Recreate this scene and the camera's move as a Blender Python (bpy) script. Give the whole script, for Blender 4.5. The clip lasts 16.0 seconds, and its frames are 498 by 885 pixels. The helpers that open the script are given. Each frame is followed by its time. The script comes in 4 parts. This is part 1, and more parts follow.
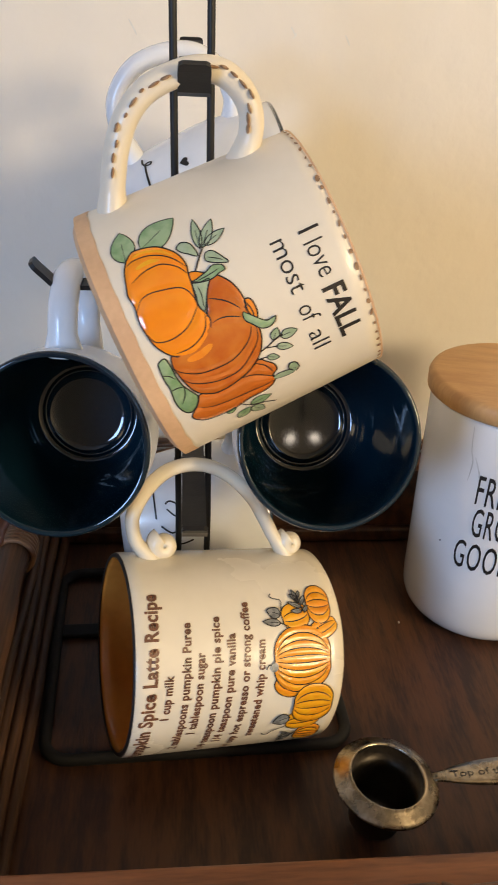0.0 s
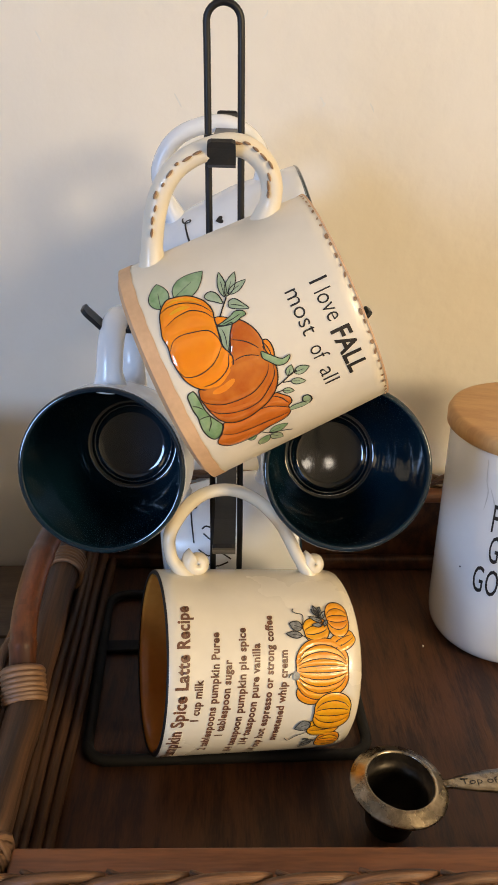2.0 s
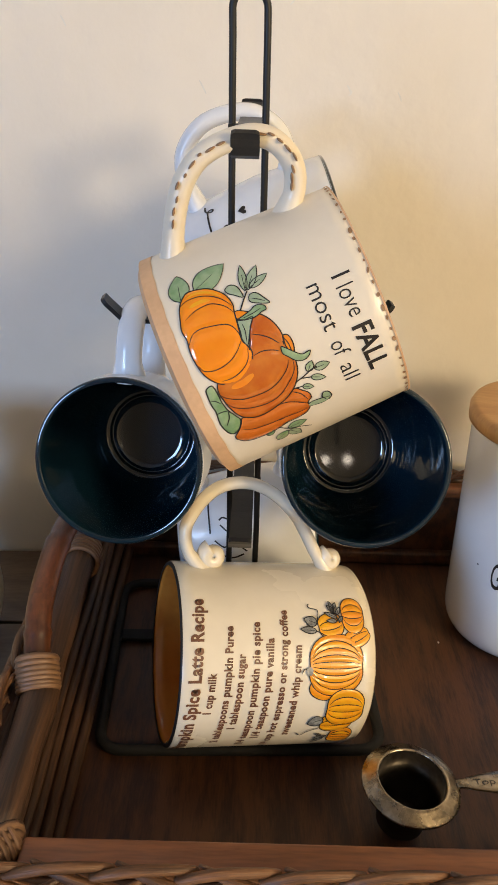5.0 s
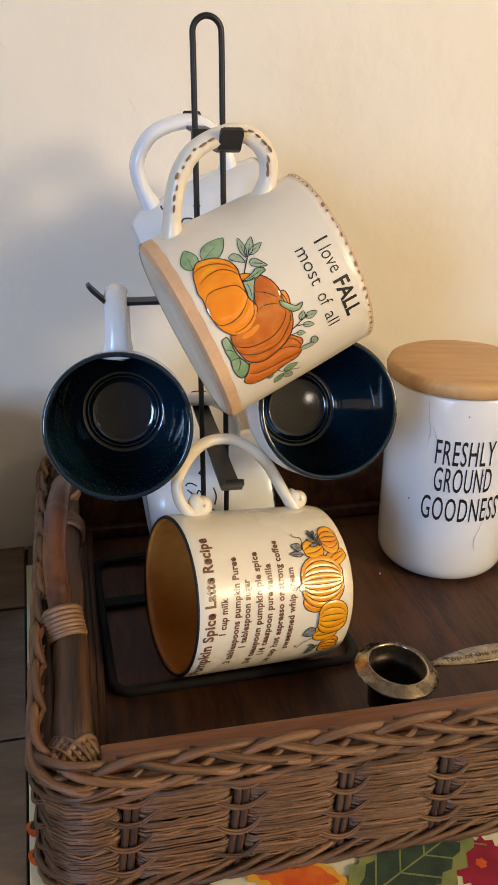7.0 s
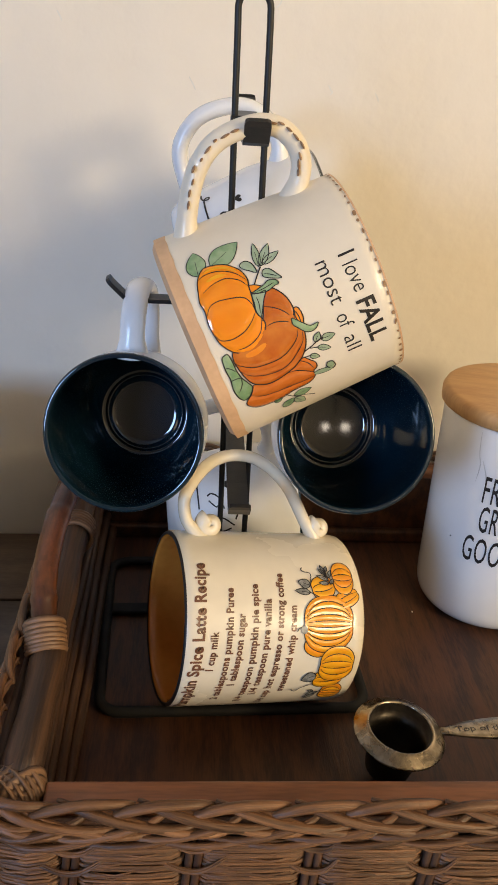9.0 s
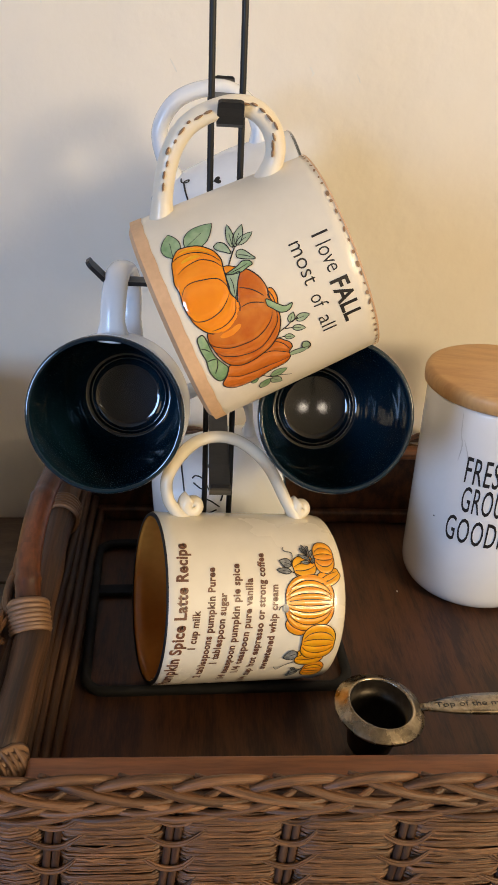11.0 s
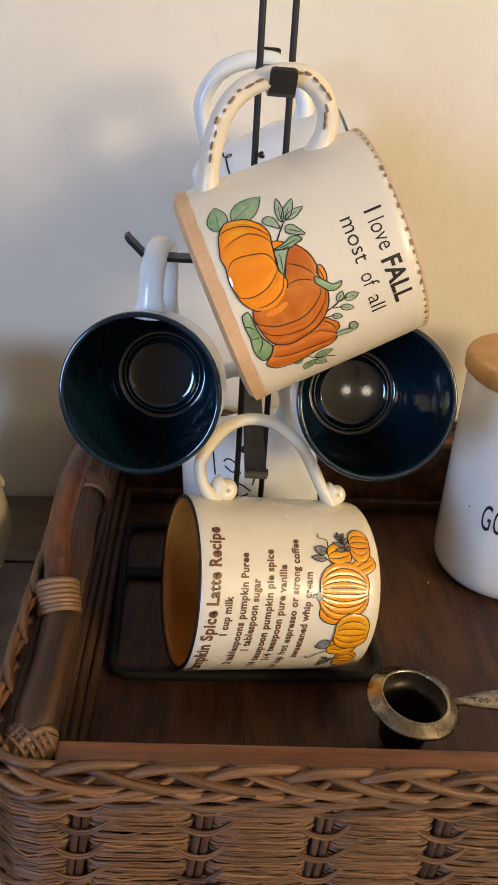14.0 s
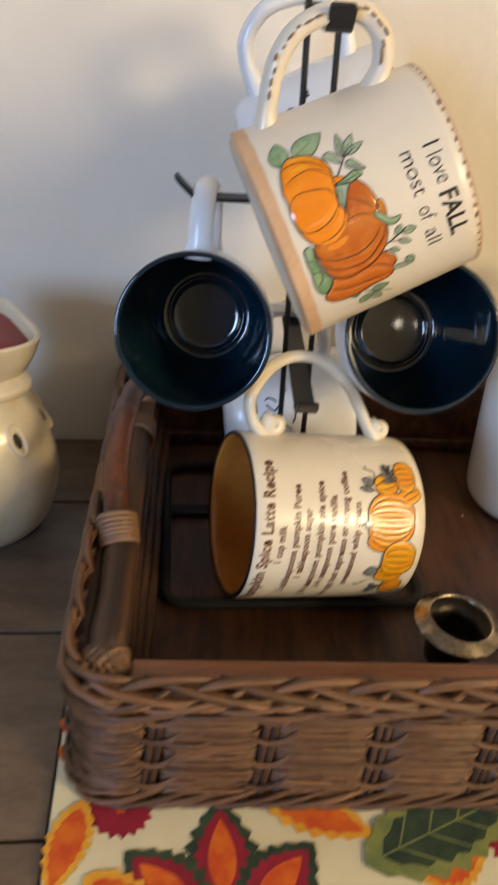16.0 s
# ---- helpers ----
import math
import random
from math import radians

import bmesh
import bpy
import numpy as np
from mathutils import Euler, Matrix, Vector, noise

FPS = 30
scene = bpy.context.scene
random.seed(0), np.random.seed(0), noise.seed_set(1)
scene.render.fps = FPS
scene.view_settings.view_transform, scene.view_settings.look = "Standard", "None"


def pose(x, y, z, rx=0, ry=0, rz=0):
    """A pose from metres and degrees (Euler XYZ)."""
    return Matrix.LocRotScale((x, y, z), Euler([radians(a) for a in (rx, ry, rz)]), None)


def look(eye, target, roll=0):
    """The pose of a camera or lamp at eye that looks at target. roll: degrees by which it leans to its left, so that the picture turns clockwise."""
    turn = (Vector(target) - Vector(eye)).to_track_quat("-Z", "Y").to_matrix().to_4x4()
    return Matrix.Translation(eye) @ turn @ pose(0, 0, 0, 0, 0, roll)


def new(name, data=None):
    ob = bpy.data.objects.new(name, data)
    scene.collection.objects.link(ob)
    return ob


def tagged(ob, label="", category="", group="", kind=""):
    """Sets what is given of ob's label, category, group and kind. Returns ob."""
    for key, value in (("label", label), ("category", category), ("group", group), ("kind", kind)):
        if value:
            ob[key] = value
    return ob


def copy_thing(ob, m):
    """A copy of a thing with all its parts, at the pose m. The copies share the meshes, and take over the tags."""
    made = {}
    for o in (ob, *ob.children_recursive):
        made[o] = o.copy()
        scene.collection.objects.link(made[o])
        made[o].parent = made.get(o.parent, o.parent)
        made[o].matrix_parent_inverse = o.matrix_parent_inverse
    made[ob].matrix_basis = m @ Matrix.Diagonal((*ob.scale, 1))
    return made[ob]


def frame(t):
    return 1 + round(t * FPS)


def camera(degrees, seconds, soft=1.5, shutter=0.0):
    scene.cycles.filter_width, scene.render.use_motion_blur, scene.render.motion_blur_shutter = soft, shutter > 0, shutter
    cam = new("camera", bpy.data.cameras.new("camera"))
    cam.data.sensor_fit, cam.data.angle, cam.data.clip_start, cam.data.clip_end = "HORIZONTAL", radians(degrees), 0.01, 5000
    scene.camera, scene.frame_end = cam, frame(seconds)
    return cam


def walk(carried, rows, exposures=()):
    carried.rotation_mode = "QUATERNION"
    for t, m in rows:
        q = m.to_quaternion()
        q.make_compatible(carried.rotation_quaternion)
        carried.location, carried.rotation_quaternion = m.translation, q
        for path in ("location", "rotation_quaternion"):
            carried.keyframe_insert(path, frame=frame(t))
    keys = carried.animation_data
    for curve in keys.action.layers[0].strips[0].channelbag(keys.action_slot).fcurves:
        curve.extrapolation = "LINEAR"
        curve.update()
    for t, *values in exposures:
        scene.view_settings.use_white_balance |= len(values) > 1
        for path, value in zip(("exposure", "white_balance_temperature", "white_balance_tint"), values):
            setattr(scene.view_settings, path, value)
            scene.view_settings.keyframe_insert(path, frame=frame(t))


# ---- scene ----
from mathutils.geometry import delaunay_2d_cdt

cam = camera(33.31, 16.0, shutter=0.5)
PATH = [
    (0, (-0.0335, -0.3468, 0.3615), (0.0305, 0.0892, 0.1253), 3.05),
    (0.5, (-0.0116, -0.3480, 0.3628), (0.0380, 0.0917, 0.1301), 3.41),
    (1, (-0.0081, -0.3785, 0.3751), (0.0317, 0.0681, 0.1539), 1.45),
    (1.5, (-0.0185, -0.3811, 0.3730), (0.0176, 0.0687, 0.1577), 1.41),
    (2, (-0.0245, -0.3875, 0.3741), (0.0076, 0.0631, 0.1598), 1.56),
    (2.5, (-0.0220, -0.3914, 0.3780), (0.0077, 0.0600, 0.1651), 1.83),
    (3, (-0.0240, -0.3905, 0.3777), (0.0047, 0.0616, 0.1662), 2.16),
    (3.2, (-0.0271, -0.3857, 0.3764), (0.0001, 0.0661, 0.1638), 2.29),
    (5.3, (-0.0236, -0.3820, 0.3763), (-0.0043, 0.0647, 0.1527), 2.23),
    (5.5, (-0.0240, -0.3813, 0.3728), (-0.0059, 0.0652, 0.1484), 2.52),
    (6, (-0.0363, -0.3997, 0.3695), (-0.0112, 0.0462, 0.1445), 2.15),
    (6.5, (-0.0891, -0.4282, 0.3602), (-0.0092, 0.0153, 0.1435), -0.07),
    (7, (-0.1084, -0.4514, 0.3661), (0.0060, -0.0094, 0.1623), 1.12),
    (7.5, (-0.0981, -0.4351, 0.3675), (-0.0023, 0.0120, 0.1652), 2.75),
    (8, (-0.0681, -0.4194, 0.3718), (-0.0011, 0.0307, 0.1645), 3.11),
    (8.5, (-0.0538, -0.4157, 0.3728), (0.0071, 0.0329, 0.1605), 3.57),
    (9, (-0.0542, -0.4126, 0.3711), (0.0010, 0.0342, 0.1534), 3.98),
    (11.5, (-0.0435, -0.4190, 0.3710), (0.0124, 0.0238, 0.1457), 3.57),
    (12, (-0.0461, -0.4193, 0.3708), (0.0114, 0.0236, 0.1460), 4.02),
    (12.5, (-0.0502, -0.4167, 0.3702), (0.0059, 0.0266, 0.1458), 4.57),
    (13, (-0.0505, -0.4154, 0.3684), (0.0025, 0.0275, 0.1426), 4.70),
    (13.5, (-0.0495, -0.4112, 0.3660), (0.0003, 0.0301, 0.1364), 4.59),
    (14, (-0.0547, -0.4081, 0.3635), (-0.0083, 0.0318, 0.1306), 4.63),
    (14.5, (-0.0511, -0.4052, 0.3599), (-0.0063, 0.0335, 0.1242), 4.57),
    (15, (-0.0606, -0.4031, 0.3642), (-0.0159, 0.0364, 0.1300), 4.93),
    (15.5, (-0.0519, -0.4107, 0.3639), (-0.0089, 0.0301, 0.1319), 4.34),
    (16, (-0.0823, -0.4239, 0.3603), (-0.0359, 0.0025, 0.1032), 3.90),
]
walk(cam, [(t, look(eye, target, roll)) for t, eye, target, roll in PATH])


# ---- world and light ----
world = bpy.data.worlds.new("world")
scene.world = world
world.use_nodes = True
world.node_tree.nodes["Background"].inputs[0].default_value = (0.55, 0.68, 1.0, 1)
world.node_tree.nodes["Background"].inputs[1].default_value = 0.10


def lamp(name, kind, place, target, watts, colour, size):
    data = bpy.data.lights.new(name, kind)
    data.energy, data.color = watts, colour
    if kind == "AREA":
        data.shape, data.size, data.size_y = "RECTANGLE", size[0], size[1]
    else:
        data.shadow_soft_size = size
    ob = new(name, data)
    ob.matrix_basis = look(place, target)
    return ob


# unseen sources, added and placed by the wall shadows and mug highlights
lamp("unseen_warm_light", "POINT", (1.60, -1.70, 0.95), (0, 0, 0), 141.0, (1.0, 0.785, 0.475), 0.32)
# small pair added for the glints on the mug floors
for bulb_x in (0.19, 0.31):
    lamp("unseen_glint_light", "POINT", (bulb_x, -1.50, 0.66), (0, 0, 0), 0.28, (1.0, 0.86, 0.70), 0.022)
lamp("unseen_window_light", "AREA", (-1.74, -2.20, 0.75), (-0.1, 0.10, 0.20), 44.0, (0.38, 0.60, 1.0), (0.6, 0.8))
scene.view_settings.exposure = 0.0


# ---- materials ----
def material(name, colour, second=None, rough=0.5, metal=0.0, scale=30.0, fine=300.0, bump=0.1, coat=0.0,
             stretch=(1, 1, 1), contrast=0.5, depth=0.001, vary=0.0, fibre=False):
    """A surface with coarse and fine variation between two colours, relief and gloss."""
    m = bpy.data.materials.new(name)
    m.use_nodes = True
    nt = m.node_tree
    n, link = nt.nodes, nt.links.new
    p = n["Principled BSDF"]
    p.inputs["Metallic"].default_value = metal
    p.inputs["Coat Weight"].default_value = coat
    p.inputs["Coat Roughness"].default_value = 0.06
    second = second or tuple(c * 0.8 for c in colour)
    tc, mp = n.new("ShaderNodeTexCoord"), n.new("ShaderNodeMapping")
    link(tc.outputs["UV" if fibre else "Object"], mp.inputs[0])
    mp.inputs["Scale"].default_value = stretch
    big, small = n.new("ShaderNodeTexNoise"), n.new("ShaderNodeTexNoise")
    for tex, s in ((big, scale), (small, fine)):
        link(mp.outputs[0], tex.inputs["Vector"])
        tex.inputs["Scale"].default_value = s
        tex.inputs["Detail"].default_value = 5
    add = n.new("ShaderNodeMath")
    add.operation = "MULTIPLY_ADD"
    link(small.outputs[0], add.inputs[0])
    add.inputs[1].default_value = 0.45
    link(big.outputs[0], add.inputs[2])
    ramp = n.new("ShaderNodeMapRange")
    ramp.inputs["From Min"].default_value = 0.72 - 0.5 * (1 - contrast) * 0.6
    ramp.inputs["From Max"].default_value = 0.72 + 0.5 * (1 - contrast) * 0.6
    link(add.outputs[0], ramp.inputs["Value"])
    mix = n.new("ShaderNodeMix")
    mix.data_type = "RGBA"
    link(ramp.outputs[0], mix.inputs[0])
    mix.inputs[6].default_value = (*second, 1)
    mix.inputs[7].default_value = (*colour, 1)
    out = mix.outputs[2]
    if vary:
        info, hsv = n.new("ShaderNodeObjectInfo"), n.new("ShaderNodeHueSaturation")
        geo, both = n.new("ShaderNodeNewGeometry"), n.new("ShaderNodeMath")
        both.operation = "ADD"
        link(info.outputs["Random"], both.inputs[0])
        link(geo.outputs["Random Per Island"], both.inputs[1])
        span = n.new("ShaderNodeMapRange")
        span.inputs["From Max"].default_value = 2.0
        span.inputs["To Min"].default_value, span.inputs["To Max"].default_value = 1 - vary, 1 + vary
        link(both.outputs[0], span.inputs["Value"])
        link(span.outputs[0], hsv.inputs["Value"])
        link(out, hsv.inputs["Color"])
        out = hsv.outputs[0]
    link(out, p.inputs["Base Color"])
    rr = n.new("ShaderNodeMapRange")
    rr.inputs["To Min"].default_value, rr.inputs["To Max"].default_value = rough * 0.85, min(1, rough * 1.2)
    link(big.outputs[0], rr.inputs["Value"])
    link(rr.outputs[0], p.inputs["Roughness"])
    if bump:
        b = n.new("ShaderNodeBump")
        b.inputs["Strength"].default_value, b.inputs["Distance"].default_value = bump, depth
        link(add.outputs[0], b.inputs["Height"])
        link(b.outputs[0], p.inputs["Normal"])
    return m


M = {
    "wall": material("wall_plaster", (0.82, 0.76, 0.66), (0.78, 0.72, 0.62), 0.5, scale=9, fine=45, bump=0.5, depth=0.004, contrast=0.2),
    "room": material("room_paint", (0.36, 0.33, 0.30), (0.30, 0.28, 0.25), 0.7, scale=3, fine=40, bump=0.1),
    "tile": material("stone_tile", (0.18, 0.122, 0.078), (0.115, 0.076, 0.048), 0.38, scale=14, fine=120, bump=0.15, stretch=(1, 3, 1), vary=0.12),
    "grout": material("grout", (0.06, 0.048, 0.04), (0.04, 0.032, 0.027), 0.9, scale=60, fine=500, bump=0.4),
    "oak": material("floor_wood", (0.22, 0.13, 0.07), (0.15, 0.085, 0.045), 0.4, scale=6, fine=60, stretch=(1, 8, 8), bump=0.1),
    "cabinet": material("cabinet_wood", (0.25, 0.14, 0.07), (0.17, 0.09, 0.045), 0.4, scale=8, fine=80, stretch=(8, 8, 1), bump=0.1),
    "cream": material("cream_glaze", (0.82, 0.74, 0.60), (0.79, 0.71, 0.57), 0.33, scale=20, fine=200, bump=0.03, coat=0.15),
    "latte": material("ivory_gloss_glaze", (0.83, 0.74, 0.57), (0.80, 0.71, 0.54), 0.26, scale=20, fine=200, bump=0.02, coat=0.25),
    "peach": material("bare_peach_clay", (0.72, 0.46, 0.26), (0.62, 0.38, 0.21), 0.6, scale=40, fine=400, bump=0.15),
    "white": material("white_glaze", (0.84, 0.85, 0.86), (0.80, 0.81, 0.83), 0.25, scale=20, fine=150, bump=0.03, coat=0.3),
    "navy": material("deep_blue_glaze", (0.004, 0.020, 0.034), (0.003, 0.014, 0.025), 0.065, scale=20, fine=150, bump=0.02, coat=0.4),
    "amber": material("amber_glaze", (0.60, 0.22, 0.036), (0.52, 0.18, 0.028), 0.22, scale=30, fine=200, bump=0.03, coat=0.5),
    "ink": material("black_ink", (0.012, 0.010, 0.009), (0.02, 0.016, 0.014), 0.45, scale=80, fine=600, bump=0),
    "brown_ink": material("brown_ink", (0.20, 0.085, 0.045), (0.13, 0.055, 0.03), 0.28, scale=90, fine=600, bump=0, coat=0.4),
    "dash": material("brown_brush_dash", (0.26, 0.14, 0.065), (0.38, 0.23, 0.12), 0.5, scale=300, fine=900, bump=0),
    "orange": material("orange_glaze", (0.96, 0.315, 0.012), (0.93, 0.265, 0.010), 0.15, scale=70, fine=250, bump=0.12, coat=0.8, depth=0.0008),
    "deep": material("orange_shade_glaze", (0.86, 0.24, 0.012), (0.88, 0.32, 0.03), 0.2, scale=70, fine=250, bump=0.12, coat=0.8, depth=0.0008),
    "rust": material("rust_glaze", (0.54, 0.115, 0.012), (0.64, 0.19, 0.024), 0.15, scale=60, fine=250, bump=0.12, coat=0.8, depth=0.0008),
    "rust_light": material("pale_rust_glaze", (0.66, 0.18, 0.025), (0.60, 0.14, 0.015), 0.2, scale=60, fine=250, bump=0.12, coat=0.8, depth=0.0008),
    "leaf": material("green_glaze", (0.19, 0.33, 0.15), (0.34, 0.46, 0.26), 0.25, scale=120, fine=400, bump=0.05, coat=0.5),
    "leaf_pale": material("pale_green_glaze", (0.42, 0.50, 0.34), (0.30, 0.40, 0.24), 0.25, scale=120, fine=400, bump=0.05, coat=0.5),
    "gold": material("golden_pumpkin_glaze", (0.90, 0.42, 0.012), (0.86, 0.32, 0.010), 0.28, scale=80, fine=300, bump=0.15, coat=0.45, depth=0.0008),
    "gold_rust": material("orange_pumpkin_glaze", (0.86, 0.27, 0.010), (0.88, 0.36, 0.02), 0.28, scale=80, fine=300, bump=0.15, coat=0.45, depth=0.0008),
    "grey_leaf": material("grey_leaf_glaze", (0.13, 0.13, 0.12), (0.34, 0.34, 0.31), 0.3, scale=250, fine=600, bump=0, coat=0.5),
    "base_black": material("matt_black_metal", (0.004, 0.004, 0.004), (0.007, 0.006, 0.005), 0.75, scale=60, fine=700, bump=0.15),
    "black": material("black_metal", (0.012, 0.012, 0.013), (0.02, 0.019, 0.018), 0.42, scale=60, fine=700, bump=0.15, metal=0.3),
    "bamboo_lid": material("pale_bamboo", (0.62, 0.36, 0.15), (0.52, 0.28, 0.11), 0.45, scale=10, fine=70, stretch=(2, 14, 2), bump=0.08),
    "marble": material("white_marble_glaze", (0.84, 0.84, 0.84), (0.78, 0.78, 0.79), 0.2, scale=9, fine=60, bump=0.0, coat=0.4, contrast=0.3),
    "vein": material("grey_vein", (0.50, 0.50, 0.50), (0.62, 0.62, 0.62), 0.3, scale=90, fine=300, bump=0),
    "walnut": material("dark_walnut_board", (0.095, 0.037, 0.014), (0.032, 0.012, 0.005), 0.52, scale=22, fine=160, stretch=(7, 0.8, 4), bump=0.3, contrast=0.55),
    "wicker": material("brown_wicker", (0.225, 0.104, 0.043), (0.044, 0.019, 0.008), 0.42, scale=120, fine=900, stretch=(0.12, 2.2, 1), bump=0.8, vary=0.55, fibre=True, contrast=0.45, depth=0.0008),
    # dark stakes, and the shade in the gaps between strands
    "wicker_stake_and_gap": material("dark_wicker_stake_and_gap_shade", (0.100, 0.050, 0.030), (0.040, 0.019, 0.012), 0.5, scale=120, fine=900, stretch=(0.12, 2.2, 1), bump=0.5, vary=0.2, fibre=True),
    "reed": material("rim_reed", (0.092, 0.043, 0.020), (0.022, 0.011, 0.006), 0.55, scale=60, fine=450, stretch=(0.08, 2.0, 1), bump=0.7, vary=0.3, fibre=True),
    "rattan": material("red_brown_rattan", (0.16, 0.052, 0.020), (0.055, 0.020, 0.010), 0.36, scale=40, fine=300, stretch=(0.5, 1.5, 1), bump=0.2, coat=0.12, fibre=True),
    "rail": material("brown_rattan_rail", (0.29, 0.110, 0.042), (0.15, 0.056, 0.022), 0.46, scale=22, fine=170, stretch=(0.5, 5, 5), bump=0.25),
    # darker copy of the pewter, shade put into its colour
    "pewter_shade": material("shaded_pewter", (0.075, 0.064, 0.052), (0.04, 0.034, 0.028), 0.42, metal=1.0, scale=60, fine=400, bump=0.15),
    "binding": material("rattan_binding", (0.27, 0.150, 0.080), (0.12, 0.062, 0.032), 0.45, scale=90, fine=700, stretch=(0.15, 2, 1), bump=0.4, vary=0.25, fibre=True),
    "pewter": material("worn_pewter", (0.46, 0.39, 0.29), (0.24, 0.20, 0.145), 0.27, metal=1.0, scale=90, fine=500, bump=0.25),
    "engrave": material("engraved_line", (0.03, 0.026, 0.022), (0.05, 0.045, 0.04), 0.6, scale=200, fine=900, bump=0),
    "cloth": material("cream_cotton", (0.80, 0.72, 0.47), (0.74, 0.66, 0.42), 0.85, scale=40, fine=1400, bump=0.35, depth=0.0006),
    "pot": material("ivory_pot_glaze", (0.66, 0.57, 0.40), (0.58, 0.48, 0.31), 0.28, scale=18, fine=150, bump=0.06, coat=0.4),
    "wax": material("red_wax", (0.32, 0.025, 0.03), (0.24, 0.018, 0.022), 0.35, scale=30, fine=200, bump=0.1),
    "hole": material("dark_hole", (0.03, 0.022, 0.015), (0.02, 0.015, 0.01), 0.8, bump=0),
    # white crumb, also the painted glint on the trowel marks
    "crumb_and_glint": material("white_crumb_and_glint", (0.8, 0.78, 0.72), (0.7, 0.68, 0.62), 0.8, bump=0),
    "p_red": material("printed_crimson", (0.34, 0.012, 0.035), (0.24, 0.008, 0.022), 0.85, scale=120, fine=1400, bump=0.2),
    "p_orange": material("printed_orange", (0.75, 0.16, 0.012), (0.62, 0.07, 0.010), 0.85, scale=120, fine=1400, bump=0.2),
    "p_yellow": material("printed_yellow", (0.80, 0.42, 0.035), (0.74, 0.30, 0.02), 0.85, scale=120, fine=1400, bump=0.2),
    "p_green": material("printed_dark_green", (0.045, 0.075, 0.035), (0.02, 0.035, 0.02), 0.85, scale=90, fine=1400, bump=0.2),
    "p_olive": material("printed_olive", (0.26, 0.27, 0.07), (0.15, 0.19, 0.06), 0.85, scale=90, fine=1400, bump=0.2),
}


# ---- shape helpers ----
def part(name, bm, mat, parent=None, label="", smooth=True, world_coords=False):
    """Links a bmesh as one mesh object, under parent if there is one."""
    me = bpy.data.meshes.new(name)
    if world_coords and parent is not None:
        bm.transform(parent.matrix_basis.inverted())
    bmesh.ops.recalc_face_normals(bm, faces=bm.faces)
    bm.to_mesh(me)
    bm.free()
    if smooth:
        for f in me.polygons:
            f.use_smooth = True
    me.materials.append(M[mat] if isinstance(mat, str) else mat)
    ob = new(name, me)
    if parent is not None:
        ob.parent = parent
    if label:
        ob["label"] = label
    return ob


def thing(name, m, label, category, group="", kind=""):
    ob = new(name)
    ob.empty_display_size = 0.02
    ob.matrix_basis = m
    return tagged(ob, label, category, group, kind)


def box(bm, lo, hi, bevel=0.0, m=None):
    r = bmesh.ops.create_cube(bm, size=1)
    vs = r["verts"]
    lo, hi = Vector(lo), Vector(hi)
    for v in vs:
        v.co = Vector([lo[i] + (v.co[i] + 0.5) * (hi[i] - lo[i]) for i in range(3)])
    if bevel:
        es = list({e for v in vs for e in v.link_edges})
        made = bmesh.ops.bevel(bm, geom=es, offset=bevel, segments=2, affect="EDGES", profile=0.5)
        vs = list({v for f in made["faces"] for v in f.verts} | {v for v in vs if v.is_valid})
    if m is not None:
        for v in vs:
            v.co = m @ v.co
    return bm


def smooth_line(pts, n=8, closed=False):
    """A Catmull-Rom line through control points."""
    pts = [Vector(p) for p in pts]
    out, k = [], len(pts)
    for i in range(k if closed else k - 1):
        if closed:
            a, b, c, d = (pts[(i + j - 1) % k] for j in range(4))
        else:
            a, b, c, d = pts[max(i - 1, 0)], pts[i], pts[i + 1], pts[min(i + 2, k - 1)]
        for j in range(n):
            t = j / n
            out.append(0.5 * (2 * b + (c - a) * t + (2 * a - 5 * b + 4 * c - d) * t * t + (3 * b - a - 3 * c + d) * t ** 3))
    if not closed:
        out.append(pts[-1])
    return out


def tube(bm, pts, radius, sides=8, closed=False, flat=1.0, up=None):
    """A round or flattened rod along a line; radius is a number or a function of 0..1."""
    pts = [Vector(p) for p in pts]
    k = len(pts)
    rad = radius if callable(radius) else (lambda t: radius)
    rings, nrm = [], None
    for i, p in enumerate(pts):
        if closed:
            tan = (pts[(i + 1) % k] - pts[i - 1]).normalized()
        else:
            tan = (pts[min(i + 1, k - 1)] - pts[max(i - 1, 0)]).normalized()
        if nrm is None:
            ref = Vector(up) if up else (Vector((0, 0, 1)) if abs(tan.z) < 0.9 else Vector((1, 0, 0)))
            nrm = ref
        nrm = (Vector(up) if up else nrm)
        nrm = (nrm - tan * nrm.dot(tan)).normalized()
        bi = tan.cross(nrm)
        r = rad(i / (k - 1))
        rings.append([bm.verts.new(p + r * (math.cos(a) * bi + flat * math.sin(a) * nrm)) for a in (2 * math.pi * j / sides for j in range(sides))])
    uv = bm.loops.layers.uv.verify()
    shift = (pts[0].x * 7.31 + pts[0].z * 3.7 + len(bm.verts) * 0.0137) % 1.0
    for i in range(k if closed else k - 1):
        a, b = rings[i], rings[(i + 1) % k]
        step = (pts[(i + 1) % k] - pts[i]).length
        for j in range(sides):
            f = bm.faces.new((a[j], a[(j + 1) % sides], b[(j + 1) % sides], b[j]))
            r = rad(0.5)
            for loop, (s, t) in zip(f.loops, ((i, j), (i, j + 1), (i + 1, j + 1), (i + 1, j))):
                loop[uv].uv = (shift + s * step, 6.283 * r * t / sides)
    if not closed:
        bm.faces.new(rings[0][::-1])
        bm.faces.new(rings[-1])
    return bm


